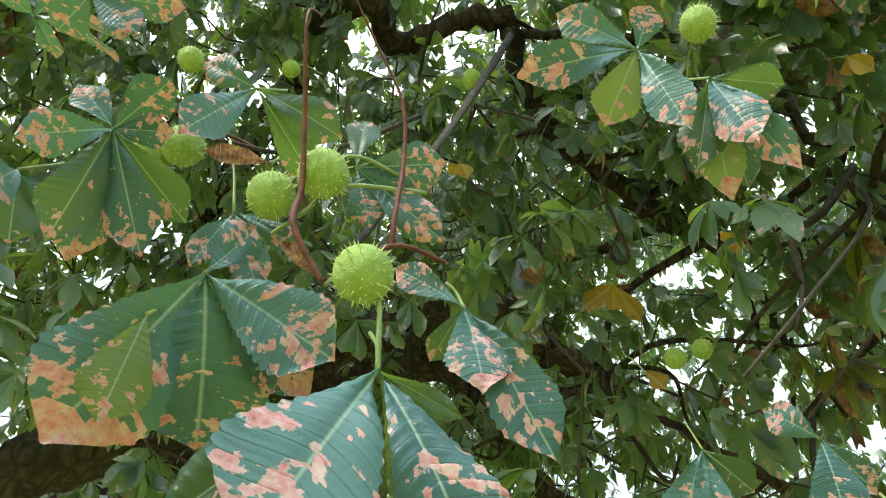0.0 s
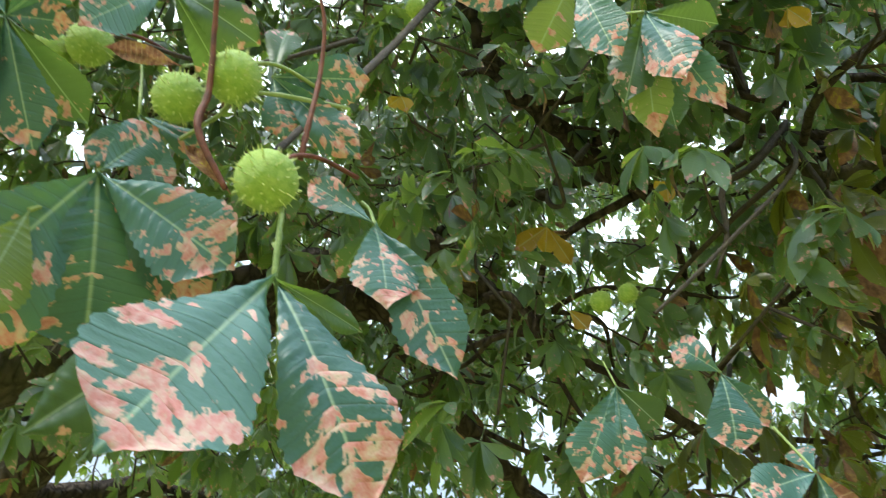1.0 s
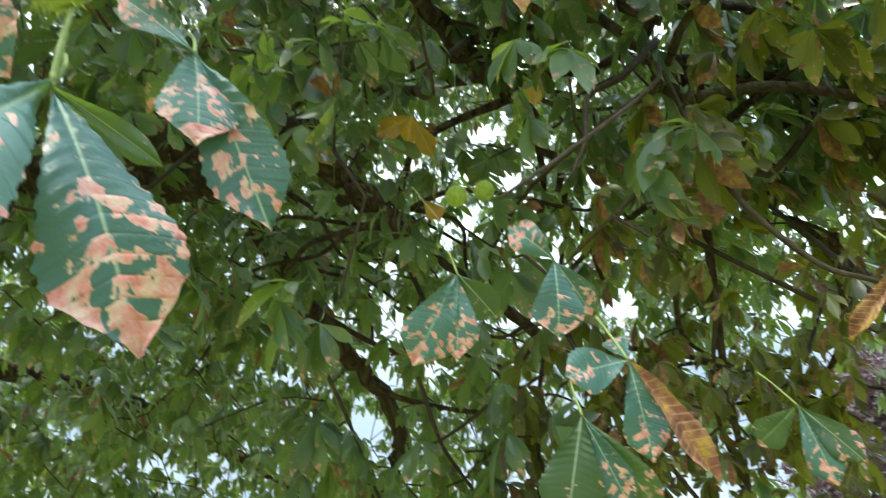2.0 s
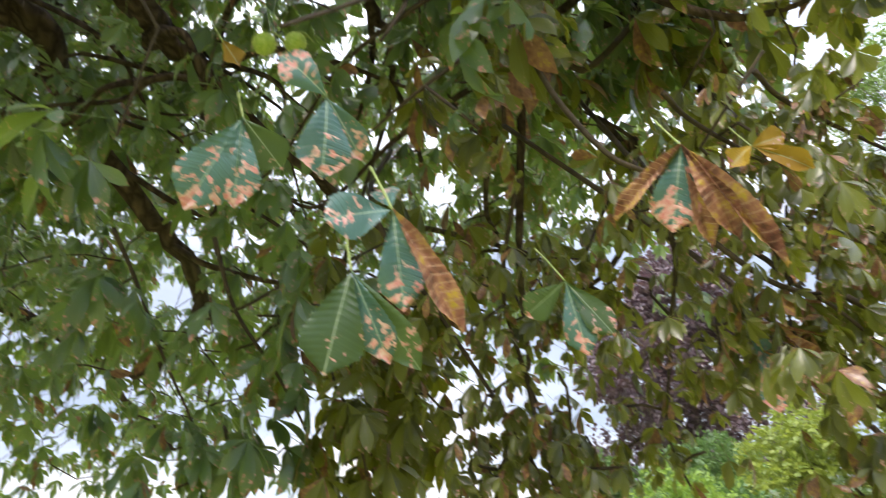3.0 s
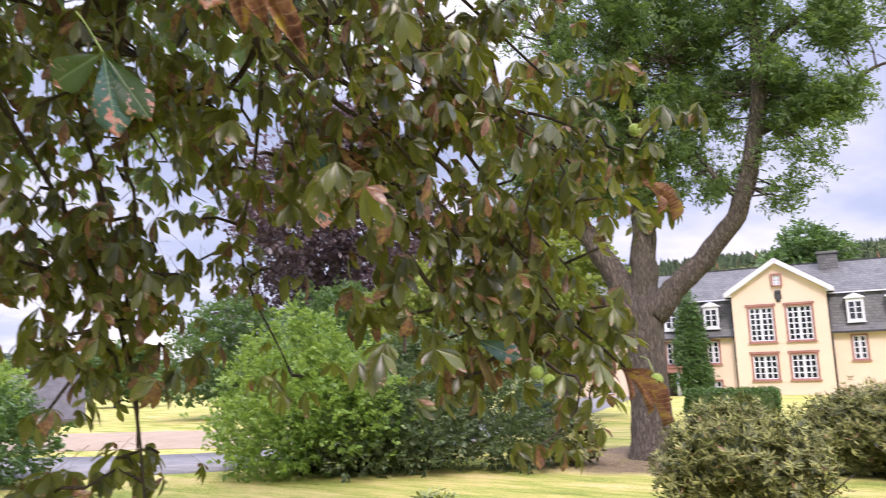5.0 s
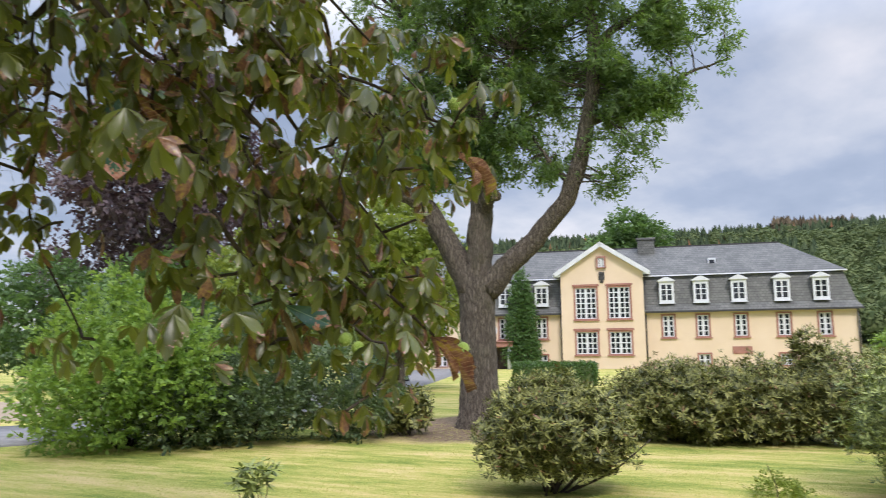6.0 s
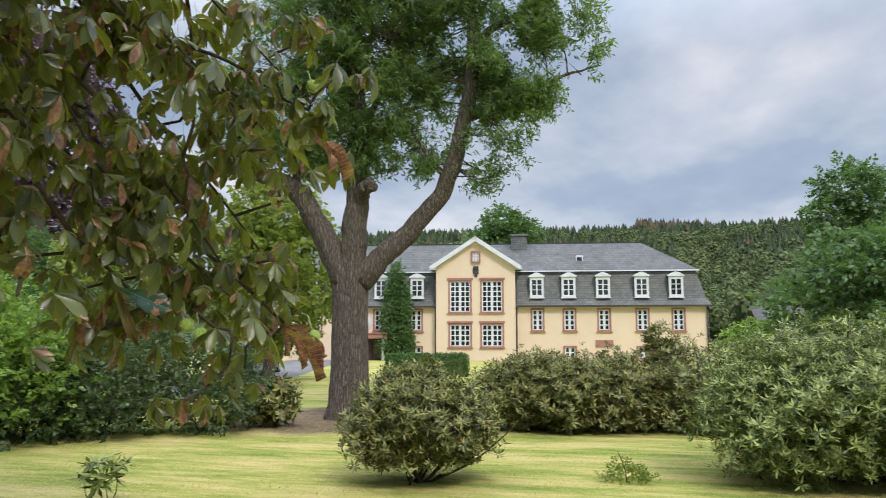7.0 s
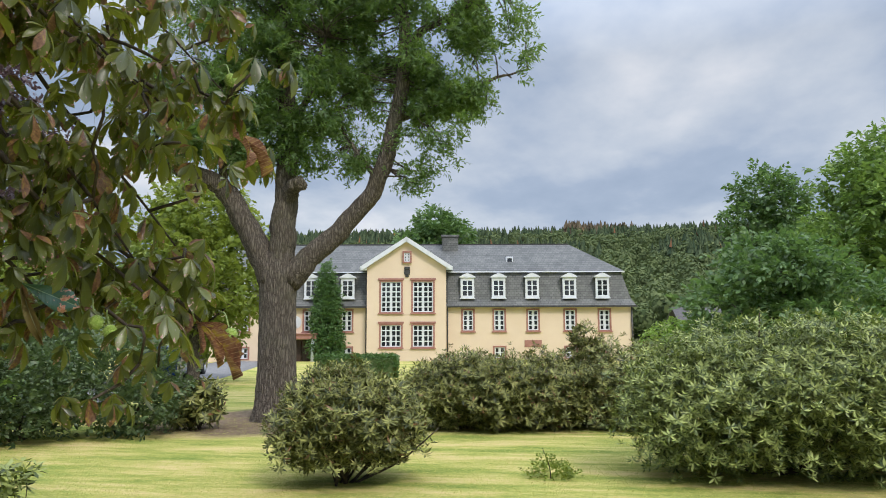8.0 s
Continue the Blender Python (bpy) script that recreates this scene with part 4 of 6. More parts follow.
hero_leaf((1.837, 1.519, 2.378), (1.986, 1.422, 2.211), (-0.7, -0.7, 0.4), (-55, -20, 0, 30), (0.8, 0.9, 0.8, 0.9), None, (0, 1, 2), 18)
hero_leaf((2.80, 1.0, 2.37), (2.90, 0.87, 2.21), (-0.3, -0.5, 0.8), (-70, -35, 0, 35), (0.5, 0.6, 0.75, 0.6), None, (0, 1, 2, 3), 19)
hero_leaf((2.85, 1.12, 1.77), (2.92, 0.96, 1.55), (-0.5, -0.3, 0.7), (-38, -15, 2, 16, 34), (0.5, 0.65, 0.8, 0.6, 0.4), None, (0, 1, 2, 3, 4), 20)
hero_leaf((2.44, 1.425, 1.871), (2.484, 1.373, 1.70), (-0.8, -0.5, 0.3), (-45, 0, 45), (0.9, 1, 0.9), None, (1, 2), 21)
hero_leaf((1.854, 1.50, 2.294), (1.955, 1.445, 2.194), (-0.8, -0.5, 0.4), (-50, 0, 45), (1, 1.1, 1), None, (0, 1), 22)
hero_leaf((0.706, 3.044, 4.405), (0.80, 3.10, 4.27), (-0.2, -0.8, -0.3), (-60, -20, 20, 60), (0.9, 1, 1, 0.9), None, (0, 1, 2), 23)


def fruit_mesh(seed):
    """A spiny green husk of radius one with three faint seams."""
    g = random.Random(seed)
    bm = bmesh.new()
    bmesh.ops.create_icosphere(bm, subdivisions=4, radius=1)
    for v in bm.verts:
        a = math.atan2(v.co.y, v.co.x)
        seam = max(0, 1 - abs(((a / (2 * math.pi) * 3 + seed * 0.3) % 1) - 0.5) * 26)
        v.co *= 1 + 0.03 * noise.noise(v.co * 2 + Vector((seed, 0, 0))) - 0.035 * seam * (1 - abs(v.co.z) ** 3)
        v.co.z *= 0.96
    for f in bm.faces:
        f.smooth = True
    n = 115
    for i in range(n):
        z = 1 - 2 * (i + 0.5) / n
        a = i * 2.39996 + g.uniform(-0.25, 0.25)
        d = Vector((math.sqrt(1 - z * z) * math.cos(a), math.sqrt(1 - z * z) * math.sin(a), z * 0.96))
        h = g.uniform(0.12, 0.27)
        m = Matrix.Translation(d * (0.97 + h / 2)) @ d.to_track_quat("Z", "Y").to_matrix().to_4x4() @ Matrix.Rotation(g.uniform(-0.3, 0.3), 4, "X")
        made = bmesh.ops.create_cone(bm, segments=5, radius1=0.036, radius2=0.004, depth=h + 0.03, matrix=m, cap_ends=False)
        for v in made["verts"]:
            for f in v.link_faces:
                f.material_index = 1
                f.smooth = True
    me = bpy.data.meshes.new("fruit")
    bm.to_mesh(me)
    bm.free()
    me.materials.append(M_HUSK)
    me.materials.append(M_SPINE)
    return me


FRUITS = [fruit_mesh(s) for s in (1, 2, 3)]
for i, (x, y, z, r) in enumerate(((-0.03, 0.689, 2.41, 0.032), (-0.099, 0.704, 2.594, 0.032), (-0.17, 0.731, 2.588, 0.031), (-0.352, 0.789, 2.773, 0.032), (-0.405, 0.80, 2.765, 0.03), (-0.583, 1.027, 3.422, 0.031),
        (0.479, 0.79, 3.064, 0.032), (0.757, 1.993, 3.246, 0.032), (0.667, 1.986, 3.208, 0.033), (0.077, 1.457, 3.949, 0.032), (-0.531, 1.448, 4.042, 0.03),
        (2.764, 0.983, 2.536, 0.021), (2.48, 1.334, 1.888, 0.021), (2.581, 1.286, 1.764, 0.021), (2.603, 1.254, 1.736, 0.021), (2.779, 1.143, 1.866, 0.021), (2.901, 1.021, 1.731, 0.021), (2.469, 1.346, 1.906, 0.021))):
    ob = chestnut_part("fruit", FRUITS[i % 3], None, "round spiny green chestnut husk")
    ob.matrix_basis = pose(x, y, z, 140 + 37 * i, 20 * i, 63 * i) @ Matrix.Scale(r, 4)
    top = Vector((x, y, z)) + Vector((0.01, 0.012, 0.9 * r))
    chestnut_part("fruit_stalk", tube_mesh("fruit_stalk", smooth_path([top, top + Vector((0.004, 0.01, 0.03)), top + Vector((0.03, 0.03, 0.05)), top + Vector((0.07, 0.07, 0.06))], 4), (0.0032, 0.0026, 0.003), 6), M_PETIOLE if i % 3 else M_STALK)
for path, radii, mat in (
        (((-0.11, 0.60, 2.80), (-0.108, 0.557, 2.715), (-0.116, 0.642, 2.636), (-0.118, 0.692, 2.558), (-0.122, 0.705, 2.503), (-0.086, 0.734, 2.44)), (0.001, 0.0018, 0.003, 0.004, 0.0045, 0.003), M_STALK),
        (((-0.06, 0.57, 2.79), (-0.035, 0.618, 2.753), (-0.002, 0.668, 2.69), (0.0, 0.708, 2.624), (-0.009, 0.733, 2.547), (-0.015, 0.748, 2.504)), (0.001, 0.0016, 0.0025, 0.0035, 0.004), M_STALK),
        (((-0.008, 0.703, 2.30), (-0.012, 0.70, 2.376), (-0.03, 0.75, 2.46), (-0.09, 0.80, 2.52)), (0.003, 0.0026, 0.003), M_PETIOLE),
        (((-0.194, 0.797, 2.574), (-0.132, 0.761, 2.588), (-0.085, 0.732, 2.601), (0.02, 0.80, 2.66)), (0.0028, 0.0028, 0.003), M_PETIOLE),
        (((-0.09, 0.80, 2.52), (-0.05, 0.9, 2.75), (0.05, 1.2, 3.4), (0.29, 2.21, 5.53)), (0.004, 0.006, 0.009, 0.02), M_TWIG),
        (((-0.30, 0.76, 2.75), (-0.2, 0.95, 2.95), (-0.05, 1.2, 3.4)), (0.003, 0.004, 0.006), M_TWIG),
        (((0.40, 0.9, 3.05), (0.45, 1.1, 3.4), (0.6, 1.7, 4.6), (0.9, 1.9, 4.9)), (0.004, 0.006, 0.012), M_TWIG),
        (((0.50, 1.12, 2.56), (0.7, 1.25, 2.8), (1.1, 1.5, 3.3), (1.433, 1.92, 3.89)), (0.003, 0.005, 0.009), M_TWIG)):
    chestnut_part("twig", tube_mesh("twig", smooth_path(path, 12), radii, 8, 0.28, len(radii)), mat)

# ---- leaves of the other plants ----
OVAL = kite(0.27)
NARROW = strip((0, 0.55, 1.0), 0.15, 0.2, (0.3, 1.0, 0.15))
SLIM = kite(0.155, 0.3, 0.25)
LANCE = kite(0.135, 0.35, 0.45)


def sprig(count, leaf, reach, seed, size=1.0):
    """A short shoot with blades set round it, all within about one unit: verts, faces, uvs."""
    g = random.Random(seed)
    heap = Heap()
    for i in range(count):
        s = (i + 0.5) / count
        m = Matrix.Translation((g.uniform(-0.1, 0.1), reach * s, g.uniform(-0.1, 0.1))) @ Matrix.Rotation(g.choice((-1, 1)) * g.uniform(0.4, 1.3), 4, "Z") @ Matrix.Rotation(g.uniform(-0.7, 0.5), 4, "X") @ Matrix.Rotation(g.uniform(-0.8, 0.8), 4, "Y")
        heap.add(rotate(leaf[0] * size * g.uniform(0.7, 1.1), m), leaf[1], leaf[2])
    return np.concatenate(heap.v), np.concatenate(heap.f), np.concatenate(heap.u)


def whorl(count, seed, leaf=NARROW):
    """A rosette of long drooping evergreen leaves about y."""
    g = random.Random(seed)
    heap = Heap()
    for i in range(count):
        m = Matrix.Rotation(2 * math.pi * i / count + g.uniform(-0.3, 0.3), 4, "Y") @ Matrix.Rotation(radians(g.uniform(72, 145)), 4, "X") @ Matrix.Translation((0, 0.06, 0))
        k = g.uniform(0.75, 1.1)
        heap.add(rotate(leaf[0] * k, m), leaf[1], leaf[2])
    return np.concatenate(heap.v), np.concatenate(heap.f), np.concatenate(heap.u)


SPRIGS = [sprig(7, OVAL, 1.0, 10 + i, 0.62) for i in range(5)]
PINNATE = [sprig(9, SLIM, 1.0, 30 + i, 0.46) for i in range(5)]
WHORLS = [whorl(8 + i % 3, 50 + i) for i in range(5)]
WHORLS_FAR = [whorl(11 + i % 3, 50 + i, LANCE) for i in range(5)]


def foliage_mesh(name, templates, pos, axis, normal, size):
    heap = Heap()
    mats = frames_of(pos, axis, normal, size)
    kind = rng.integers(0, len(templates), len(pos))
    for k, t in enumerate(templates):
        heap.scatter(t, mats[kind == k])
    return heap.mesh(name)


def plant(name, label, category, base, stems, lumps, count, size, templates, leafmat, barkmat, group="", upright=0.2, shell=0.45, crown="crown", floor=0.05):
    """A shrub or tree: stems (path, radii) relative to base, and a crown of leaves in lumps."""
    ob = thing(name, label, category, pose(*base), group)
    for i, (path, radii) in enumerate(stems):
        part("trunk" if i == 0 else "limb", tube_mesh("limb", smooth_path(path, 5), radii, 12 if radii[0] > 0.15 else 7, 0.12, i + len(name)), barkmat, ob)
    p, d = lumps_points(lumps, count, shell)
    low = p[:, 2] > floor
    p, d = p[low], d[low]
    axis = d * [1, 1, 0.6] + rng.normal(0, 0.45, p.shape) + [0, 0, upright]
    normal = rng.normal(0, 0.5, p.shape) + [0, 0, 1.0]
    part(crown, foliage_mesh(crown, templates, p, axis, normal, rng.uniform(size * 0.7, size * 1.25, len(p))), leafmat, ob)["kind"] = "stuff"
    return ob


def stems_of(lumps, count, radius, base=(0, 0, 0)):
    """Bent stems from the base into the lumps."""
    out = []
    for i in range(count):
        c, r = lumps[i % len(lumps)]
        end = np.array(c) + rng.normal(0, 0.45, 3) * np.array(r)
        end[2] = max(end[2], 0.3)
        b = np.array(base) + [rng.normal(0, 0.08), rng.normal(0, 0.08), -0.05]
        mid = (b * 0.55 + end * 0.45) + rng.normal(0, 0.12, 3) * min(1, end[2])
        out.append(((b, mid, end), (radius * rng.uniform(0.7, 1.1), radius * 0.7, radius * 0.3)))
    return out


def rhododendron(label, base, lumps, count, size=0.145, mat=None, name="rhododendron", stems=9, thick=0.022, floor=0.05):
    return plant(name, label, "shrub", base, stems_of(lumps, stems, thick), lumps, count, size, WHORLS_FAR if count > 100 else WHORLS, mat or M_RHODO, M_TWIG, upright=1.7, shell=0.35, floor=floor)


# ---- shrubs on the lawn ----
rhododendron("rounded bronze-green rhododendron standing alone on the lawn", (9.55, 2.5, 0), [((0, 0, 0.75), (0.85, 0.82, 0.6)), ((-0.2, 0.3, 0.6), (0.65, 0.62, 0.48)), ((0.1, -0.4, 0.65), (0.6, 0.55, 0.52)), ((0, 0.1, 1.02), (0.6, 0.55, 0.4))], 3000, 0.088, stems=18, thick=0.02, floor=0.24)
rhododendron("broad glossy green rhododendron on the lawn", (10.9, -2.75, 0), [((0, 0, 1.0), (1.5, 1.75, 0.92)), ((-0.5, 0.9, 0.8), (0.95, 1.0, 0.75)), ((-0.4, -0.9, 1.05), (1.2, 1.3, 0.9)), ((0.1, -2.2, 1.0), (1.4, 1.3, 0.95))], 11000, 0.086, M_RHODO_GREEN, stems=16)
rhododendron("dense dark rhododendron in the row behind the lawn", (15.2, 1.75, 0), [((0, 0, 0.72), (1.0, 1.1, 0.76)), ((-0.3, -0.6, 0.68), (0.9, 0.8, 0.66)), ((0, 0.5, 0.65), (0.8, 0.75, 0.62))], 2900, 0.105)
rhododendron("dense dark rhododendron in the row behind the lawn", (15.3, 0.4, 0), [((0, 0, 0.72), (1.0, 1.15, 0.74)), ((-0.3, 0.6, 0.56), (0.8, 0.8, 0.58)), ((0.2, -0.6, 0.68), (0.9, 0.8, 0.66))], 2800, 0.105)
rhododendron("taller loose rhododendron at the end of the row", (15.6, -1.1, 0), [((0, 0, 0.8), (1.0, 0.95, 0.8)), ((0.2, 0.45, 1.75), (0.26, 0.3, 0.32)), ((-0.3, -0.3, 0.6), (0.8, 0.7, 0.6)), ((0.3, 0.3, 1.35), (0.5, 0.5, 0.4)), ((0.6, -0.9, 1.15), (0.6, 0.6, 0.5))], 2100, 0.105)
rhododendron("small rhododendron sapling with a thin stem on the lawn", (7.55, 5.45, 0), [((0, 0.05, 0.33), (0.16, 0.26, 0.14)), ((0.02, -0.22, 0.42), (0.08, 0.1, 0.07))], 26, 0.13, M_RHODO_GREEN, stems=3, thick=0.007)
plant("weed", "small yellow-green weed tuft growing in the lawn", "plant", (10.1, 0.05, 0), [(((0, 0, -0.03), (0.02, 0.02, 0.15), (0.03, 0.1, 0.36)), (0.008, 0.006, 0.003))], [((0, 0, 0.06), (0.22, 0.34, 0.08)), ((0, 0.05, 0.16), (0.1, 0.14, 0.1)), ((0.03, 0.12, 0.3), (0.03, 0.05, 0.06))], 170, 0.07, SPRIGS, M_YELLOW_GREEN, M_TWIG, upright=0.9, floor=0.0)
plant("shrub", "tall light green deciduous shrub beside the lawn", "shrub", (10.9, 10.9, 0), stems_of([((0, 0, 1.5), (1.2, 1.2, 1.0))], 9, 0.04), [((0, 0, 1.1), (1.5, 1.9, 1.1)), ((0.1, 0.7, 2.0), (0.9, 0.9, 0.85)), ((0.3, -0.5, 1.6), (1.0, 1.0, 1.0)), ((-0.8, 0.2, 0.7), (0.9, 1.2, 0.7)), ((0.2, 0.0, 2.5), (0.5, 0.5, 0.6)), ((-0.3, 1.4, 1.8), (0.5, 0.45, 0.6)), ((0.1, -1.4, 1.3), (0.7, 0.5, 0.7)), ((0.0, 0.5, 3.0), (0.25, 0.3, 0.4)), ((-0.9, -0.6, 1.2), (0.45, 0.5, 0.6))], 3000, 0.2, SPRIGS, M_SHRUB_LIGHT, M_TWIG, upright=0.4)
for x, y, w, hgt, nn in ((12.4, 9.3, 1.2, 0.95, 1500), (13.5, 7.9, 1.1, 0.85, 1300), (11.6, 10.2, 1.2, 0.8, 1100)):
    plant("shrub", "dense dark green shrub bordering the lawn", "shrub", (x, y, 0), stems_of([((0, 0, 0.8), (0.9, 0.9, 0.6))], 8, 0.025), [((0, 0, hgt), (w, w, hgt)), ((-0.4, -0.4, hgt * 0.6), (w * 0.7, w * 0.7, hgt * 0.6)), ((0.3, 0.2, hgt * 1.4), (w * 0.6, w * 0.6, hgt * 0.5))], nn, 0.17, SPRIGS, M_SHRUB_DARK, M_TWIG, group="dark shrubs by the lawn", upright=0.5)
plant("shrub", "low sparse grey-green shrub with bare stems", "shrub", (14.3, 6.9, 0), stems_of([((0, 0, 0.5), (0.5, 0.5, 0.4))], 10, 0.015), [((0, 0, 0.5), (0.55, 0.6, 0.42))], 260, 0.15, WHORLS, M_RHODO, M_TWIG, upright=0.5)
plant("shrub", "tall dark green shrub behind the lawn border", "shrub", (15.5, 12.2, 0), stems_of([((0, 0, 1.4), (1.2, 1.2, 1.0))], 7, 0.05), [((0, 0, 1.3), (1.7, 1.8, 1.25)), ((0.3, -0.6, 2.1), (1.1, 1.1, 0.8))], 2000, 0.24, SPRIGS, M_SHRUB_DARK, M_TWIG, upright=0.4)
plant("shrub", "mid-green shrub in the far border", "shrub", (18.8, 17.5, 0), stems_of([((0, 0, 1.6), (1.4, 1.4, 1.2))], 7, 0.06), [((0, 0, 1.6), (2.2, 2.2, 1.6)), ((0.5, 0.8, 2.6), (1.4, 1.4, 1.0))], 1900, 0.3, SPRIGS, M_IVY, M_TWIG, upright=0.4)
plant("shrub", "grey-green bush near the village gardens", "shrub", (6.9, 15.2, 0), stems_of([((0, 0, 0.9), (0.9, 0.9, 0.6))], 7, 0.03), [((0, 0, 0.75), (1.1, 1.2, 0.75)), ((0.2, 0.2, 1.25), (0.7, 0.7, 0.5))], 900, 0.2, SPRIGS, M_IVY, M_TWIG, upright=0.4)
plant("shrub", "light green garden tree behind the bush", "tree", (9.5, 22.5, 0), stems_of([((0, 0, 1.3), (0.9, 0.9, 0.9))], 5, 0.05), [((0, 0, 1.3), (1.3, 1.3, 1.2))], 800, 0.24, SPRIGS, M_SHRUB_LIGHT, M_TWIG, upright=0.4)

# ---- ash tree ----
A0 = np.array([16.05, 5.92, 0.0])
ash = thing("ash_tree", "old ash tree with a furrowed grey trunk forking into three limbs", "tree", pose(*A0))
r_trunk = tube_mesh("trunk", smooth_path([(0, 0, -0.1), (0, 0, 0.35), (0, 0, 1.2), (0.02, 0.02, 2.4), (0.03, 0.03, 3.1), (0.04, 0.02, 3.6)], 8), (0.58, 0.46, 0.41, 0.395, 0.42, 0.33), 32, 0.05, 4)
part("trunk", r_trunk, M_ASHBARK, ash)
ASH_LIMBS = (
    (((-0.02, 0.14, 3.0), (-0.12, 0.5, 3.8), (-0.35, 1.1, 4.9), (-0.7, 1.55, 5.25), (-1.1, 2.3, 5.5), (-1.6, 3.0, 6.3)), (0.329, 0.256, 0.207, 0.146, 0.0732)),
    (((0.02, 0.0, 3.1), (0.0, -0.05, 4.2), (0.02, -0.08, 5.1), (0.12, -0.05, 6.8), (0.0, 0.1, 9.0), (0.122, 0.244, 14.6)), (0.31, 0.29, 0.25, 0.2, 0.15, 0.06)),
    (((0.0, -0.2, 3.0), (0.05, -0.75, 3.6), (0.18, -1.42, 4.25), (0.12, -2.12, 5.1), (0.04, -2.5, 6.2), (0.03, -2.72, 7.35), (-0.1, -2.82, 8.35), (-0.3, -2.65, 9.95), (-0.3, -2.4, 12.0)), (0.29, 0.235, 0.205, 0.185, 0.165, 0.14, 0.11, 0.06)),
    (((-0.05, -2.78, 8.1), (-0.1, -3.2, 8.5), (-0.1, -3.75, 8.75), (-0.2, -4.65, 9.2), (-0.3, -5.4, 9.4)), (0.104, 0.0854, 0.061, 0.0244)),
    (((0.04, -2.55, 6.5), (0.3, -3.0, 6.8), (0.45, -3.4, 7.1), (0.45, -4.4, 7.4), (0.45, -5.5, 7.7)), (0.0976, 0.0732, 0.0549, 0.0146)),
    (((0.02, -0.06, 4.7), (-0.2, -0.3, 5.0), (-0.34, -0.5, 5.08)), (0.207, 0.171, 0.146)),
    (((0.1, -0.05, 6.3), (-0.2, -0.7, 7.3), (-0.4, -1.1, 8.4)), (0.0976, 0.061, 0.0244)),
    (((0.05, 0.0, 7.4), (-0.2, 0.9, 8.3), (-0.5, 1.6, 9.6)), (0.11, 0.0732, 0.0244)),
    (((-0.4, 1.2, 5.0), (-0.3, 1.3, 6.2), (-0.35, 1.0, 8.0)), (0.11, 0.0732, 0.0244)),
    (((0.12, -2.2, 5.2), (0.0, -1.6, 6.0), (-0.1, -1.2, 6.8)), (0.0732, 0.0488, 0.0183)),
)
for i, (pts, radii) in enumerate(ASH_LIMBS):
    path = smooth_path(pts, 6)
    path[2:-2] += 0.014 * rng.normal(size=path[2:-2].shape)
    part("limb", tube_mesh("limb", path, radii, 16 if radii[0] > 0.15 else 8, 0.07, i), M_ASHBARK, ash)
knot = bmesh.new()
bmesh.ops.create_icosphere(knot, subdivisions=3, radius=0.16)
for v in knot.verts:
    v.co *= 1 + 0.35 * noise.noise(v.co * 6)
    v.co += Vector((-0.36, -0.55, 5.1))
part("knot", knot, M_ASHBARK, ash)
ash_lumps = [((0.1, -3.3, 7.7), (0.9, 1.0, 0.9)), ((0.2, -3.7, 6.4), (0.7, 0.8, 0.65)), ((0.0, -0.2, 7.4), (1.3, 1.4, 1.3)), ((0.1, -1.2, 7.0), (1.1, 0.9, 1.1)), ((-0.1, 0.9, 6.9), (1.2, 1.2, 1.0)), ((-0.8, 2.3, 6.3), (1.0, 1.1, 0.8)), ((0.0, 0.5, 8.8), (1.5, 1.9, 1.2)), ((0.1, -1.0, 8.9), (1.4, 1.3, 1.1)),
             ((0.3, -3.6, 7.0), (0.8, 0.9, 0.6)), ((0.3, -4.4, 7.6), (0.8, 0.8, 0.6)), ((0.2, -3.3, 6.1), (0.6, 0.7, 0.55)), ((0.0, -3.9, 8.5), (0.8, 0.9, 0.6)), ((-0.1, -4.9, 8.9), (0.8, 0.8, 0.55)), ((-0.2, -3.2, 9.5), (1.3, 1.7, 0.7)), ((0.2, -2.9, 5.3), (0.35, 0.4, 0.3)), ((-0.2, -5.2, 7.9), (0.4, 0.5, 0.3)),
             ((0.1, -1.9, 5.9), (0.6, 0.55, 0.5)), ((-0.5, 1.6, 6.0), (0.9, 0.9, 0.5)), ((0.1, -0.6, 6.1), (0.8, 0.6, 0.6)), ((0.0, 0.7, 5.9), (0.7, 0.6, 0.5)), ((0.2, -1.3, 5.7), (0.4, 0.4, 0.4)), ((0.0, 0.0, 10.8), (2.4, 3.2, 1.6)), ((-0.3, 1.9, 7.6), (1.3, 1.3, 1.0)), ((0.2, -2.0, 7.9), (0.9, 0.7, 0.8))]
p, d = lumps_points(ash_lumps, 50000, 0.8)
clump = np.array([noise.noise(Vector(q) * 1.5) + 0.5 * noise.noise(Vector(q) * 3.6) for q in p])
p, d = p[clump > 0.15], d[clump > 0.15]
part("crown", foliage_mesh("crown", PINNATE, p, d + rng.normal(0, 0.6, p.shape) + [0, 0, -0.35], rng.normal(0, 1.0, p.shape) + [0, 0, 0.6], rng.uniform(0.2, 0.34, len(p))), M_ASH, ash)["kind"] = "stuff"
heap = Heap()
ash_nodes = np.concatenate([np.array(smooth_path(pts, 5))[4:] for pts, _ in ASH_LIMBS])
for q in p[::16]:
    near_node = ash_nodes[np.linalg.norm(ash_nodes - q, axis=1).argmin()]
    if np.linalg.norm(near_node - q) < 2.6:
        v, f = tube(smooth_path([near_node, (near_node + q) / 2 + rng.normal(0, 0.12, 3), q], 3), (0.022, 0.006), 4)
        heap.add(v, f)
part("twiggery", heap.mesh("twiggery"), M_ASHBARK, ash)["kind"] = "stuff"

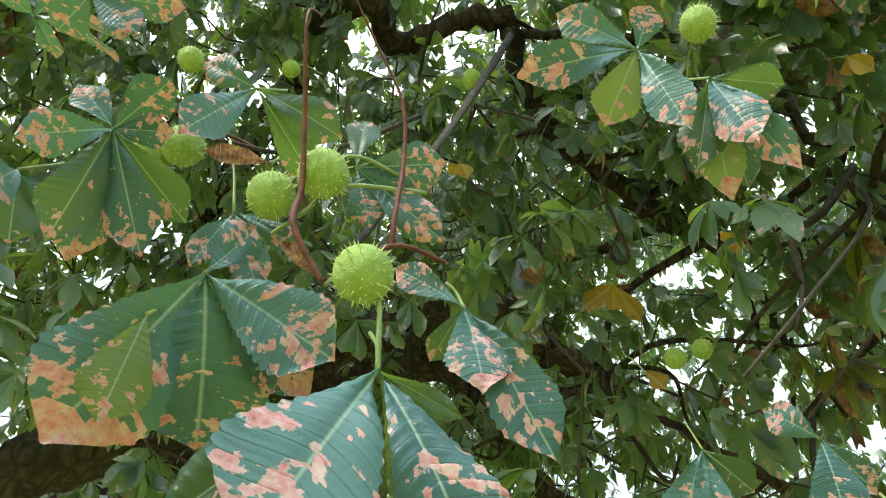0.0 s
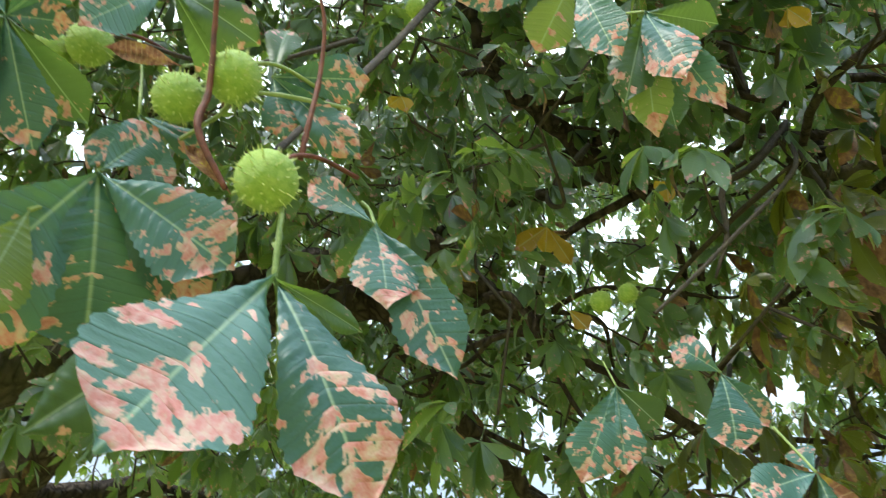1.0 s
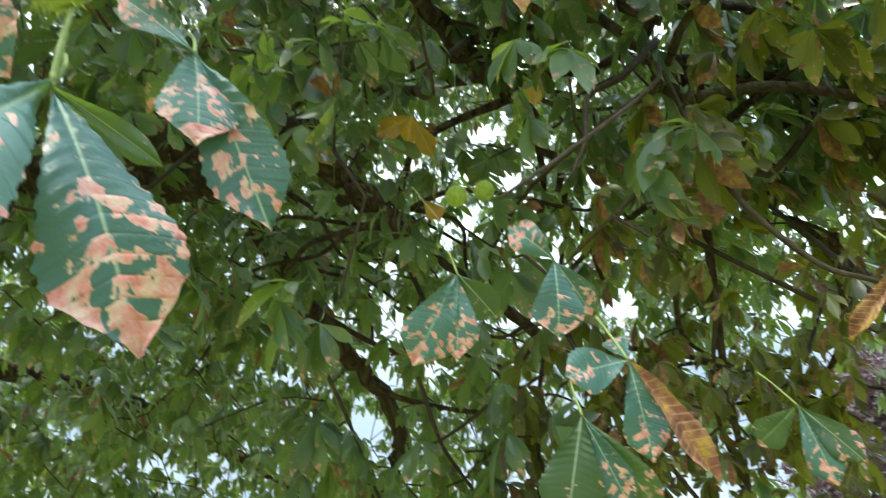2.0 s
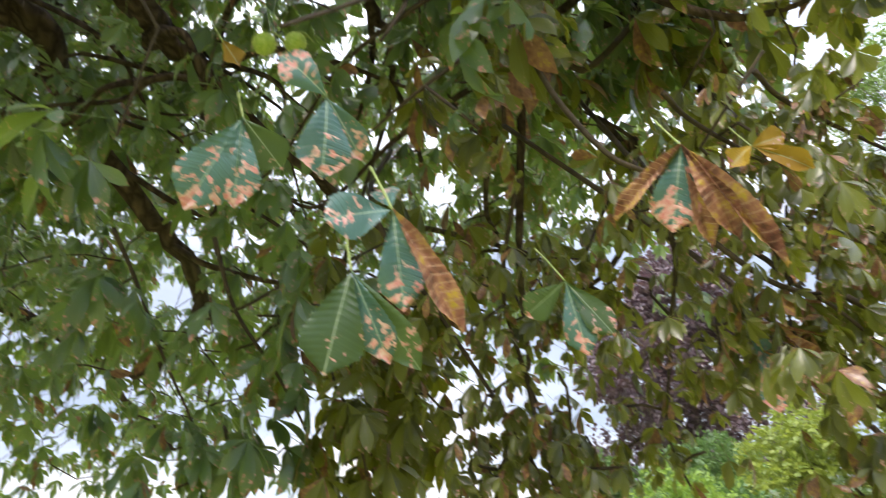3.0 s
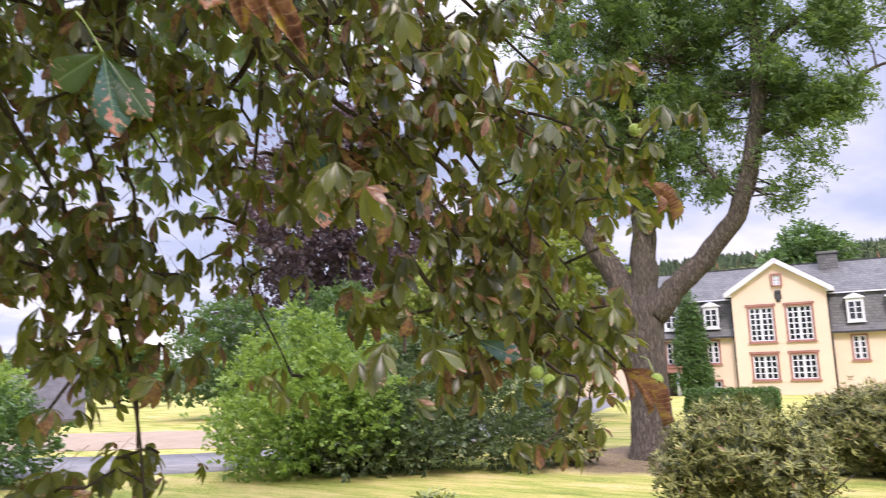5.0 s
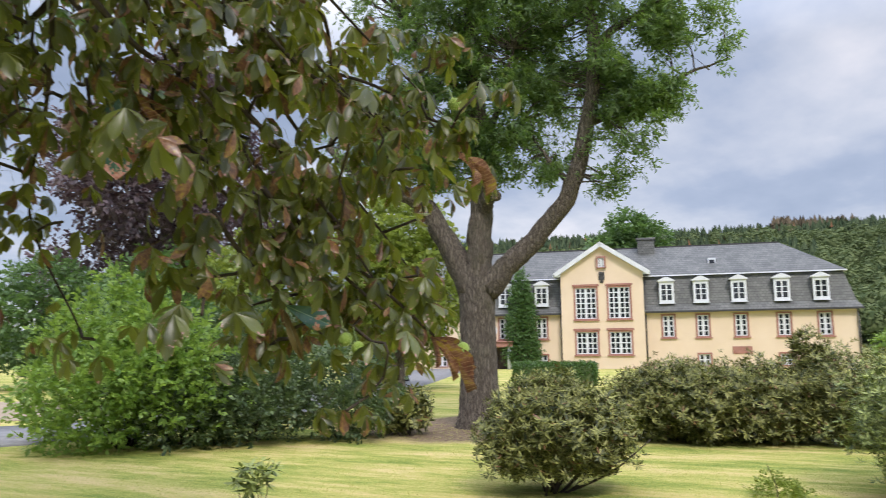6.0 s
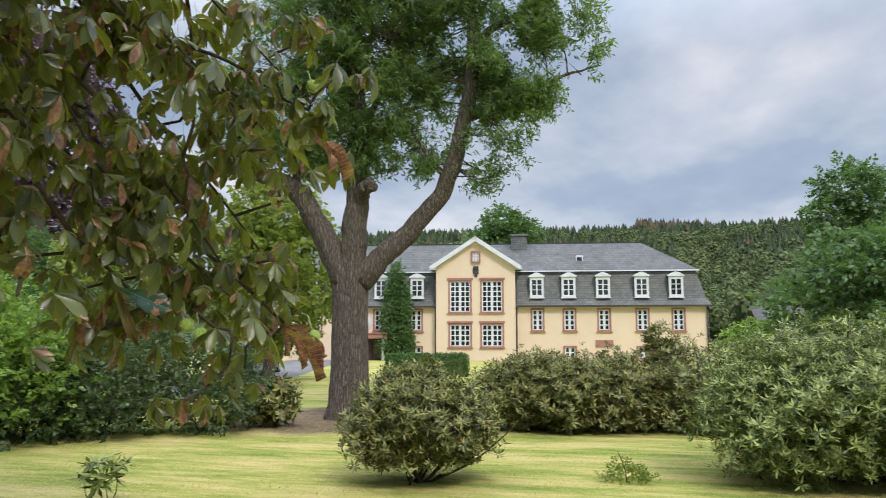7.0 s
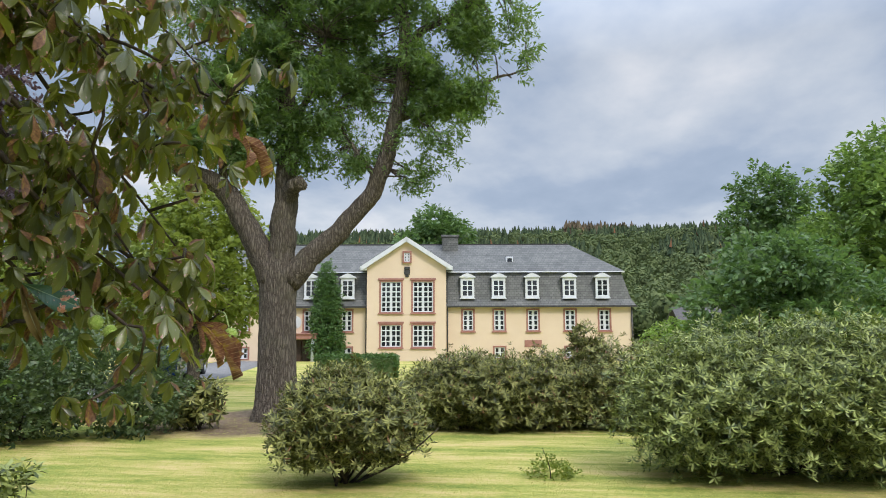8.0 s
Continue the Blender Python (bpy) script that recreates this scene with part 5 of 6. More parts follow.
# ---- other trees ----
def tree(label, base, height, radius, count, size, leafmat, group="", trunk=0.25, lean=0.0, spread=9, low=0.25, templates=None, shell=0.4):
    g = np.random.default_rng(int(abs(base[0]) * 31 + abs(base[1]) * 7))
    lumps = []
    for i in range(spread):
        a, k = 2.4 * i, (i + 0.5) / spread
        z = height * (low + (0.86 - low) * k)
        r = radius * (0.75 if k > 0.75 else 1.0) * math.sqrt(max(0.08, 1 - (2 * k - 0.9) ** 2)) * 0.62
        lumps.append(((math.cos(a) * r + lean * k, math.sin(a) * r, z), (radius * g.uniform(0.42, 0.6), radius * g.uniform(0.42, 0.6), height * g.uniform(0.09, 0.15))))
    stems = [(((0, 0, -0.2), (0.05, 0.03, height * 0.3), (lean * 0.5, 0, height * 0.6), (lean * 0.8, 0, height * 0.85)), (trunk * 1.3, trunk, trunk * 0.6, trunk * 0.15))]
    for c, r in lumps[::2]:
        stems.append((((0, 0, height * 0.25), (c[0] * 0.5, c[1] * 0.5, c[2] * 0.75), c), (trunk * 0.45, trunk * 0.3, trunk * 0.08)))
    return plant("tree", label, "tree", base, stems, lumps, count, size, templates or SPRIGS, leafmat, M_ASHBARK, group, 0.1, shell)


tree("yellow-green broadleaf tree between the drive and the house", (28.5, 14.2, 0), 8.6, 3.0, 2880, 0.45, M_YELLOW_GREEN, trunk=0.2)
tree("yellow-green broadleaf tree between the drive and the house", (25.5, 19.0, 0), 7.0, 2.6, 1920, 0.42, M_YELLOW_GREEN, trunk=0.18)
tree("copper beech with dark purple leaves beyond the drive", (32.8, 31.4, 0), 20.0, 6.3, 6800, 0.6, M_BEECH, trunk=0.45, low=0.18)
tree("green broadleaf tree beyond the drive", (27.0, 25.5, 0), 6.6, 3.6, 2080, 0.45, M_MAPLE, trunk=0.2, low=0.2)
tree("low green broadleaf tree behind the yard", (25.0, 31.5, 0), 6.5, 3.2, 1800, 0.42, M_MAPLE, trunk=0.18, low=0.15)
tree("broadleaf tree rising behind the slate roof", (86, 13.6, 0), 17.8, 5.0, 2880, 0.95, M_MAPLE, trunk=0.4)
tree("dark green spreading maple behind the rhododendrons", (25.8, -7.4, 0), 5.4, 2.9, 3680, 0.36, M_MAPLE, trunk=0.2, low=0.12, spread=12)
tree("fresh green tree at the edge of the park", (34.5, -14.8, 0), 11.0, 3.9, 5200, 0.5, M_PARK, trunk=0.3, low=0.12, spread=13)
tree("round-headed dark tree in the park", (47.5, -13.3, 0), 12.6, 2.9, 2240, 0.55, M_MAPLE, trunk=0.3)
tree("dark green tree in the park", (30.0, -21.0, 0), 13.5, 4.4, 2880, 0.55, M_MAPLE, trunk=0.3, low=0.12)
tree("pale green young tree beside the house", (50.5, -8.0, 0), 3.1, 2.0, 960, 0.34, M_SHRUB_LIGHT, trunk=0.12, low=0.15)
tree("green tree on the far side of the house", (96, 29, 0), 14.5, 5.5, 1760, 0.95, M_YELLOW_GREEN, trunk=0.35)
tree("broadleaf tree near the village", (24, 58, 0), 4.2, 2.6, 1440, 0.6, M_SHRUB_LIGHT, trunk=0.25)
tree("broadleaf tree near the village", (36, 60, 0), 5.5, 3.2, 1440, 0.65, M_MAPLE, trunk=0.25)
tree("broadleaf tree near the village", (48, 46, 0), 8.5, 4.2, 1760, 0.65, M_IVY, trunk=0.25, low=0.15)

# wooded hills
def conifer_template(seed):
    g = random.Random(seed)
    heap = Heap()
    for k in range(4):
        z0, z1 = 0.1 + 0.2 * k, 0.46 + 0.18 * k
        r = 0.25 * (1 - k / 4.6)
        for j in range(6):
            a, b = 2 * math.pi * (j + 0.3 * k) / 6, 2 * math.pi * (j + 0.9 + 0.3 * k) / 6
            ra, rb = r * g.uniform(0.7, 1.2), r * g.uniform(0.7, 1.2)
            heap.add([(math.cos(a) * ra, math.sin(a) * ra, z0 + g.uniform(-0.04, 0.03)), (math.cos(b) * rb, math.sin(b) * rb, z0 + g.uniform(-0.04, 0.03)), (0.005, 0, z1), (-0.005, 0, z1)], [(0, 1, 2, 3)])
    return np.concatenate(heap.v), np.concatenate(heap.f), np.concatenate(heap.u)


def broadleaf_template(seed, n=64):
    g = np.random.default_rng(seed)
    heap = Heap()
    d = unit(g.normal(size=(n, 3)))
    p = d * [0.34, 0.34, 0.4] * g.uniform(0.65, 1.1, (n, 1)) + [0, 0, 0.55]
    for q, e in zip(p, d):
        x = unit(np.cross(e, g.normal(size=3))) * g.uniform(0.4, 0.75) / math.sqrt(n)
        y = np.cross(e + g.normal(0, 0.3, 3), x)
        heap.add([q - x - y, q + x - y * 0.6, q + x + y, q - x * 0.5 + y], [(0, 1, 2, 3)])
    return np.concatenate(heap.v), np.concatenate(heap.f), np.concatenate(heap.u)


def hill_wood(name, label, count, templates, material, rmin, rmax, azmin, azmax, hmin, hmax, keep):
    az = np.radians(rng.uniform(azmin, azmax, count))
    r = rng.uniform(rmin, rmax, count)
    x, y = r * np.cos(az), r * np.sin(az)
    f = np.array([noise.noise(Vector((a * 0.012, b * 0.012, 3.3))) for a, b in zip(x, y)])
    ok = keep(f, r)
    x, y = x[ok], y[ok]
    z = np.array([ground_height(a, b) for a, b in zip(x, y)])
    s = rng.uniform(hmin, hmax, len(x))
    mats = np.zeros((len(x), 3, 4))
    t = rng.uniform(0, 6.28, len(x))
    mats[:, 0, 0] = mats[:, 1, 1] = np.cos(t) * s
    mats[:, 0, 1], mats[:, 1, 0] = -np.sin(t) * s, np.sin(t) * s
    mats[:, 2, 2] = s
    mats[:, :, 3] = np.stack([x, y, z - 0.3], 1)
    heap = Heap()
    kind = rng.integers(0, len(templates), len(x))
    for k, tm in enumerate(templates):
        heap.scatter(tm, mats[kind == k])
    tagged(part(name, heap.mesh(name), material), label, "forest", kind="stuff")


hill_wood("spruce_forest", "dark spruce forest on the hill behind the house with some dead trees", 6500, [conifer_template(i) for i in range(4)], M_CONIFER, 290, 500, -30, 22, 7, 13, lambda f, r: (f > -0.05) | (r > 385))
hill_wood("dead_spruce_stand", "stand of dead brown spruces near the ridge", 260, [conifer_template(i + 4) for i in range(3)], M_DEAD, 405, 452, -9.5, -1.0, 12, 16, lambda f, r: f > -0.5)
hill_wood("deciduous_forest", "mixed deciduous wood on the lower hillside", 2000, [broadleaf_template(i, 220) for i in range(4)], M_WOOD_FAR, 175, 390, -32, 22, 6, 12, lambda f, r: (f < 0.1) | (r < 280))
hill_wood("valley_forest", "wooded ridge across the valley, its leaf colour paled for haze", 4200, [broadleaf_template(i + 9, 44) for i in range(4)], M_VALLEY_HAZE, 260, 480, 50, 135, 3, 7, lambda f, r: f < 0.5)

# ---- house ----
M_WALL = surface("cream_render", (0.68, 0.545, 0.405), (0.73, 0.595, 0.455), 0.7, 0.9, 0.15, 20.0)
# white paint greyed and blued: shade on the verge boards, put into the base
M_WHITE = surface("white_paint_shade_tint", (0.57, 0.60, 0.64), (0.67, 0.70, 0.75), 2.0, 0.5, 0.1)
M_STONE = surface("pink_sandstone", (0.29, 0.135, 0.11), (0.40, 0.21, 0.17), 3.0, 0.85, 0.3)
M_DARK = surface("dark_metal", (0.03, 0.03, 0.032), (0.06, 0.06, 0.062), 4.0, 0.5, 0.1)
M_DOOR = surface("dark_door_wood", (0.035, 0.022, 0.018), (0.08, 0.05, 0.04), 4.0, 0.5, 0.1)
M_GLASS = bpy.data.materials.new("window_glass")
nt = nodes_of(M_GLASS)
finish(nt, principled(nt, rgb((0.02, 0.024, 0.03)), 0.06, spec=0.7).outputs[0])
M_SLATE = bpy.data.materials.new("grey_slate")
nt = nodes_of(M_SLATE)
co = nd(nt, "ShaderNodeTexCoord").outputs["Object"]
brick = nd(nt, "ShaderNodeTexBrick", {"Vector": nd(nt, "ShaderNodeMapping", {"Vector": co, "Rotation": (radians(90), 0, 0)}).outputs[0], "Color1": rgb((0.10, 0.103, 0.102)), "Color2": rgb((0.15, 0.153, 0.148)), "Mortar": rgb((0.05, 0.052, 0.054)), "Scale": 1.0, "Mortar Size": 0.012, "Brick Width": 0.3, "Row Height": 0.2})
stain = ramp(nt, noise_tex(nt, nd(nt, "ShaderNodeMapping", {"Vector": co, "Scale": (1, 1, 0.3)}).outputs[0], 0.9, 5.0), (0.35, (0.78, 0.8, 0.78)), (0.7, (1.15, 1.15, 1.12)))
slate = nd(nt, "ShaderNodeVectorMath", {0: brick.outputs[0], 1: stain}, operation="MULTIPLY").outputs[0]
finish(nt, principled(nt, slate, 0.62, brick.outputs[1], 0.4, 0.02).outputs[0])

house = thing("manor_house", "long cream manor house with a slate mansard roof and central gable", "house", pose(59.6, 11.75, 0, 0, 0, -81.5))
EAVE, BREAK, RIDGE = 4.42, 7.2, 10.25
W0, W1, DEEP = -18.4, 18.4, 12.0
WIN_X = (4.98, 7.53, 10.28, 13.3, 16.1)


def wall_with_holes(x0, x1, z0, z1, y0, y1, holes, top=None):
    """A front wall from y0 to y1 (back) with rectangular openings (x0, x1, z0, z1) through it; top: a gable's apex height."""
    bm = bmesh.new()
    xs = sorted({x0, x1, *(h[0] for h in holes), *(h[1] for h in holes)})
    zs = sorted({z0, z1, *(h[2] for h in holes), *(h[3] for h in holes)})
    for xa, xb in zip(xs, xs[1:]):
        for za, zb in zip(zs, zs[1:]):
            cx, cz = (xa + xb) / 2, (za + zb) / 2
            if not any(h[0] < cx < h[1] and h[2] < cz < h[3] for h in holes):
                box(bm, xa, xb, y0, y1, za, zb)
    if top:
        vs = [bm.verts.new(c) for c in ((x0, y0, z1), (x1, y0, z1), ((x0 + x1) / 2, y0, top), (x0, y1, z1), (x1, y1, z1), ((x0 + x1) / 2, y1, top))]
        for f in ((0, 1, 2), (5, 4, 3), (0, 2, 5, 3), (2, 1, 4, 5)):
            bm.faces.new([vs[i] for i in f])
    bmesh.ops.remove_doubles(bm, verts=bm.verts[:], dist=0.001)
    bmesh.ops.recalc_face_normals(bm, faces=bm.faces[:])
    return bm


def prism(profile, x0, x1):
    """A closed profile of (y, z) drawn out along x."""
    bm = bmesh.new()
    a = [bm.verts.new((x0, y, z)) for y, z in profile]
    b = [bm.verts.new((x1, y, z)) for y, z in profile]
    bm.faces.new(a[::-1])
    bm.faces.new(b)
    k = len(a)
    for i in range(k):
        bm.faces.new((a[i], a[(i + 1) % k], b[(i + 1) % k], b[i]))
    bmesh.ops.recalc_face_normals(bm, faces=bm.faces[:])
    return bm


def window(x, z0, z1, width, y, columns=2, rows=4, sill=True, surround=True, bars=1):
    """A window at x: stone surround > white casement frame, panes, sill."""
    w = width / 2
    s = 0.13 if surround else 0.03
    win = part("window", boxes((x - w, x - w + s, y - 0.05, y + 0.14, z0, z1), (x + w - s, x + w, y - 0.05, y + 0.14, z0, z1), (x - w + s, x + w - s, y - 0.05, y + 0.14, z1 - s * 0.9, z1), (x - w + s, x + w - s, y - 0.05, y + 0.14, z0, z0 + s * 0.6)), M_STONE if surround else M_WHITE, house)
    xa, xb, za, zb = x - w + s, x + w - s, z0 + s * 0.6, z1 - s * 0.9
    rowsb = [(xa, xa + 0.1, y + 0.04, y + 0.1, za, zb), (xb - 0.1, xb, y + 0.04, y + 0.1, za, zb), (xa + 0.075, xb - 0.075, y + 0.04, y + 0.1, za, za + 0.075), (xa + 0.075, xb - 0.075, y + 0.04, y + 0.1, zb - 0.075, zb)]
    for i in range(1, columns):
        c = xa + (xb - xa) * i / columns
        t = 0.1 if columns % 2 == 0 and i == columns // 2 else 0.05
        rowsb.append((c - t, c + t, y + 0.045, y + 0.095, za + 0.075, zb - 0.075))
    for i in range(1, rows):
        c = za + (zb - za) * i / rows
        rowsb.append((xa + 0.075, xb - 0.075, y + 0.05, y + 0.09, c - 0.042, c + 0.042))
    part("window_frame", boxes(*rowsb), M_WHITE, win, "white painted casement with glazing bars")
    part("pane", boxes((xa, xb, y + 0.07, y + 0.08, za, zb)), M_GLASS, win)
    if sill:
        part("window_sill", boxes((x - w - 0.08, x + w + 0.08, y - 0.13, y - 0.052, z0 - 0.1, z0 + 0.0), bevel=0.01), M_STONE, win)
    return win


wing = [(x, 2.37, 4.2, 1.1) for x in WIN_X]
left = [(-x, 2.37, 4.2, 1.1) for x in (4.9, 7.95, 10.6, 13.3, 16.1)]
cellar = [(7.53, 0.15, 1.2, 1.1), (13.3, 0.15, 1.2, 1.1), (-4.9, 0.15, 1.2, 1.1), (-13.3, 0.15, 1.2, 1.1)]
door_hole = (-9.35, -7.75, -0.25, 1.75)
for side, wins in (("right", wing + cellar[:2]), ("left", left + cellar[2:])):
    holes = [(x - w / 2 + 0.02, x + w / 2 - 0.02, a + 0.02, b - 0.02) for x, a, b, w in wins]
    if side == "left":
        holes = holes + [door_hole]
    part("wall", wall_with_holes(3.2 if side == "right" else W0, W1 if side == "right" else -3.2, -0.4, EAVE, 0.0, 0.4, holes), M_WALL, house)
    for x, a, b, w in wins:
        window(x, a, b, w, 0.0, 2, 4 if b > 2 else 2, b > 2)
gable_wins = [(-1.25, 3.85, 6.5, 1.9, 6), (1.33, 3.85, 6.5, 1.9, 6), (-1.25, 1.08, 3.0, 1.9, 4), (1.33, 1.08, 3.0, 1.9, 4), (0.04, 7.9, 8.85, 0.75, 3)]
part("gable_wall", wall_with_holes(-3.2, 3.2, -0.4, 7.75, -0.7, -0.3, [(x - w / 2 + 0.02, x + w / 2 - 0.02, a + 0.02, b - 0.02) for x, a, b, w, _ in gable_wins[:4]]), M_WALL, house)
gb = bmesh.new()
for side in (-1, 1):
    vs = [gb.verts.new(c) for c in ((side * 3.2, -0.7, 7.75), (side * 0.0, -0.7, 7.75), (0, -0.7, 9.8), (side * 3.2, -0.3, 7.75), (0, -0.3, 7.75), (0, -0.3, 9.8))]
    for f in ((0, 1, 2), (5, 4, 3), (0, 2, 5, 3), (0, 3, 4, 1)):
        gb.faces.new([vs[i] for i in f])
bmesh.ops.remove_doubles(gb, verts=gb.verts[:], dist=0.001)
bmesh.ops.recalc_face_normals(gb, faces=gb.faces[:])
part("pediment", gb, M_WALL, house)
for x, a, b, w, rows in gable_wins[:4]:
    window(x, a, b, w, -0.7, 4, rows)
    part("lintel", boxes((x - 1.05, x + 1.05, -0.80, -0.752, b, b + 0.16), bevel=0.01), M_STONE, house)
window(0.04, 7.9, 8.85, 0.75, -0.85, 2, 3, False)
part("wall", boxes((-3.2, -2.8, -0.3, 0.0, -0.4, 7.7), (2.8, 3.2, -0.3, 0.0, -0.4, 7.7)), M_WALL, house)
part("wall", boxes((W1 - 0.4, W1, 0.4, DEEP, -0.4, EAVE), (W0, W0 + 0.4, 0.4, DEEP, -0.4, EAVE), (W0 + 0.4, W1 - 0.4, DEEP - 0.4, DEEP, -0.4, EAVE)), M_WALL, house)
part("floor", boxes((W0 + 0.4, W1 - 0.4, 0.4, DEEP - 0.4, -0.3, 0.0)), M_DOOR, house)
part("coat_of_arms", boxes((-0.2, 0.28, -0.79, -0.71, 6.95, 7.35), (-0.18, 0.26, -0.82, -0.72, 7.35, 7.6), (-0.1, 0.18, -0.8, -0.72, 6.75, 6.95), bevel=0.03), M_DARK, house, "small carved stone emblem")

# mansard: steep lower slopes, hipped upper roof
rb = bmesh.new()
rects = [((W0 - 0.3, -0.3), (W1 + 0.3, DEEP + 0.3), EAVE), ((W0 + 0.05, 0.15), (W1 - 0.05, DEEP - 0.15), EAVE + 0.55), ((W0 + 0.65, 0.75), (W1 - 0.65, DEEP - 0.75), BREAK), ((W0 + 0.45, 0.55), (W1 - 0.45, DEEP - 0.55), BREAK + 0.12)]
loops = []
for (x0, y0), (x1, y1), z in rects:
    loops.append([rb.verts.new(c) for c in ((x0, y0, z), (x1, y0, z), (x1, y1, z), (x0, y1, z))])
for a, b in zip(loops, loops[1:]):
    for i in range(4):
        rb.faces.new((a[i], a[(i + 1) % 4], b[(i + 1) % 4], b[i]))
ra, rc = rb.verts.new((-14.3, DEEP / 2, RIDGE)), rb.verts.new((14.3, DEEP / 2, RIDGE))
t = loops[-1]
for f in ((t[0], t[1], rc, ra), (t[1], t[2], rc), (t[2], t[3], ra, rc), (t[3], t[0], ra)):
    rb.faces.new(f)
rb.faces.new(loops[0][::-1])
bmesh.ops.recalc_face_normals(rb, faces=rb.faces[:])
roof = part("roof", rb, M_SLATE, house, "grey slate mansard roof")
part("cornice", boxes((W0 + 0.42, W1 - 0.42, 0.46, 0.6, BREAK + 0.02, BREAK + 0.11), (W1 - 0.6, W1 - 0.4, 0.6, DEEP - 0.6, BREAK - 0.02, BREAK + 0.13)), M_WHITE, roof, "white cornice")
part("cornice", boxes((3.25, W1 + 0.3, -0.42, -0.31, EAVE - 0.12, EAVE + 0.02), (W0 - 0.3, -3.25, -0.42, -0.31, EAVE - 0.12, EAVE + 0.02)), M_DARK, roof, "dark eaves gutter")
part("ridge_cap", boxes((-14.3, 14.3, DEEP / 2 - 0.1, DEEP / 2 + 0.1, RIDGE - 0.05, RIDGE + 0.06)), M_DARK, roof)
gr = bmesh.new()
for side in (-1, 1):
    vs = [gr.verts.new(c) for c in ((side * 3.7, -1.0, 7.55), (0, -1.0, 9.97), (0, 4.8, 9.97), (side * 3.7, 4.8, 7.55), (side * 3.7, -1.0, 7.4), (0, -1.0, 9.8), (0, 4.8, 9.8), (side * 3.7, 4.8, 7.4))]
    for f in ((0, 1, 2, 3), (7, 6, 5, 4), (0, 4, 5, 1), (3, 2, 6, 7), (0, 3, 7, 4)):
        gr.faces.new([vs[i] for i in f])
bmesh.ops.remove_doubles(gr, verts=gr.verts[:], dist=0.001)
bmesh.ops.recalc_face_normals(gr, faces=gr.faces[:])
part("gable_roof", gr, M_SLATE, house)
for side in (-1, 1):
    tr = boxes((-0.02, 4.45, -1.12, -1.005, -0.30, 0.03), (-0.02, 4.3, -1.0, -0.72, -0.3, -0.2))
    m = Matrix.Translation((0, 0, 9.98)) @ (Matrix.Diagonal((side, 1, 1, 1))) @ Matrix.Rotation(math.atan2(2.42, 3.7), 4, "Y")
    bmesh.ops.transform(tr, matrix=m, verts=tr.verts[:])
    bmesh.ops.recalc_face_normals(tr, faces=tr.faces[:])
    part("verge_board", tr, M_WHITE, house, "white raking cornice of the gable")
    part("cornice", boxes((3.2 if side > 0 else -3.75, 3.75 if side > 0 else -3.2, -1.0, -0.72, 7.3, 7.52)), M_WHITE, house)


def dormer(x):
    d = part("dormer", prism([(0.05, 5.1), (1.6, 5.1), (1.6, 6.85), (0.05, 6.85)], x - 0.5, x + 0.5), M_SLATE, house)
    part("window_frame", boxes((x - 0.56, x - 0.38, -0.02, 0.045, 5.08, 6.75), (x + 0.38, x + 0.56, -0.02, 0.045, 5.08, 6.75), (x - 0.38, x + 0.38, -0.02, 0.045, 6.5, 6.75), (x - 0.38, x + 0.38, -0.02, 0.045, 5.08, 5.28), (x - 0.05, x + 0.05, -0.01, 0.04, 5.28, 6.5), (x - 0.38, x + 0.38, -0.005, 0.035, 5.68, 5.73), (x - 0.38, x + 0.38, -0.005, 0.035, 6.08, 6.14), (x - 0.62, x + 0.62, -0.1, 0.04, 5.0, 5.08), bevel=0.006), M_WHITE, d, "white dormer window frame")
    part("pane", boxes((x - 0.38, x + 0.38, 0.012, 0.03, 5.28, 6.5)), M_GLASS, d)
    cap = bmesh.new()
    prof = [(x - 0.66, 6.75), (x + 0.66, 6.75), (x + 0.66, 6.83), (x + 0.3, 7.02), (x, 7.14), (x - 0.3, 7.02), (x - 0.66, 6.83)]
    a = [cap.verts.new((px, -0.12, pz)) for px, pz in prof]
    b = [cap.verts.new((px, 1.4, pz)) for px, pz in prof]
    cap.faces.new(a)
    cap.faces.new(b[::-1])
    for i in range(len(prof)):
        cap.faces.new((a[i], b[i], b[(i + 1) % len(prof)], a[(i + 1) % len(prof)]))
    bmesh.ops.recalc_face_normals(cap, faces=cap.faces[:])
    part("pediment", cap, M_WHITE, d, "white curved pediment")


for x in (4.95, 7.5, 10.25, 13.3, 16.0, -4.85, -7.85, -10.6, -13.3, -16.0):
    dormer(x)
part("skylight", boxes((8.35, 8.95, 2.4, 3.3, 8.1, 8.75), bevel=0.02), M_WHITE, house, "small white roof dormer")
part("pane", boxes((8.45, 8.85, 2.38, 2.395, 8.2, 8.6)), M_GLASS, house)
part("chimney", boxes((2.9, 4.3, 4.6, 5.7, 8.9, 10.75), (2.8, 4.4, 4.5, 5.8, 10.75, 10.95), bevel=0.02), M_SLATE, house, "slate-clad chimney")
for x, y in ((-3.3, -0.12), (3.3, -0.12), (W1 - 0.1, -0.12)):
    part("downpipe", tube_mesh("downpipe", [(x, y, -0.2), (x, y, 2.0), (x, y, EAVE if x > 5 else 7.2)], (0.06, 0.06), 8), M_DARK, house)
part("lintel", boxes((9.55, 10.95, -0.06, -0.003, 1.1, 1.65), bevel=0.01), M_STONE, house)
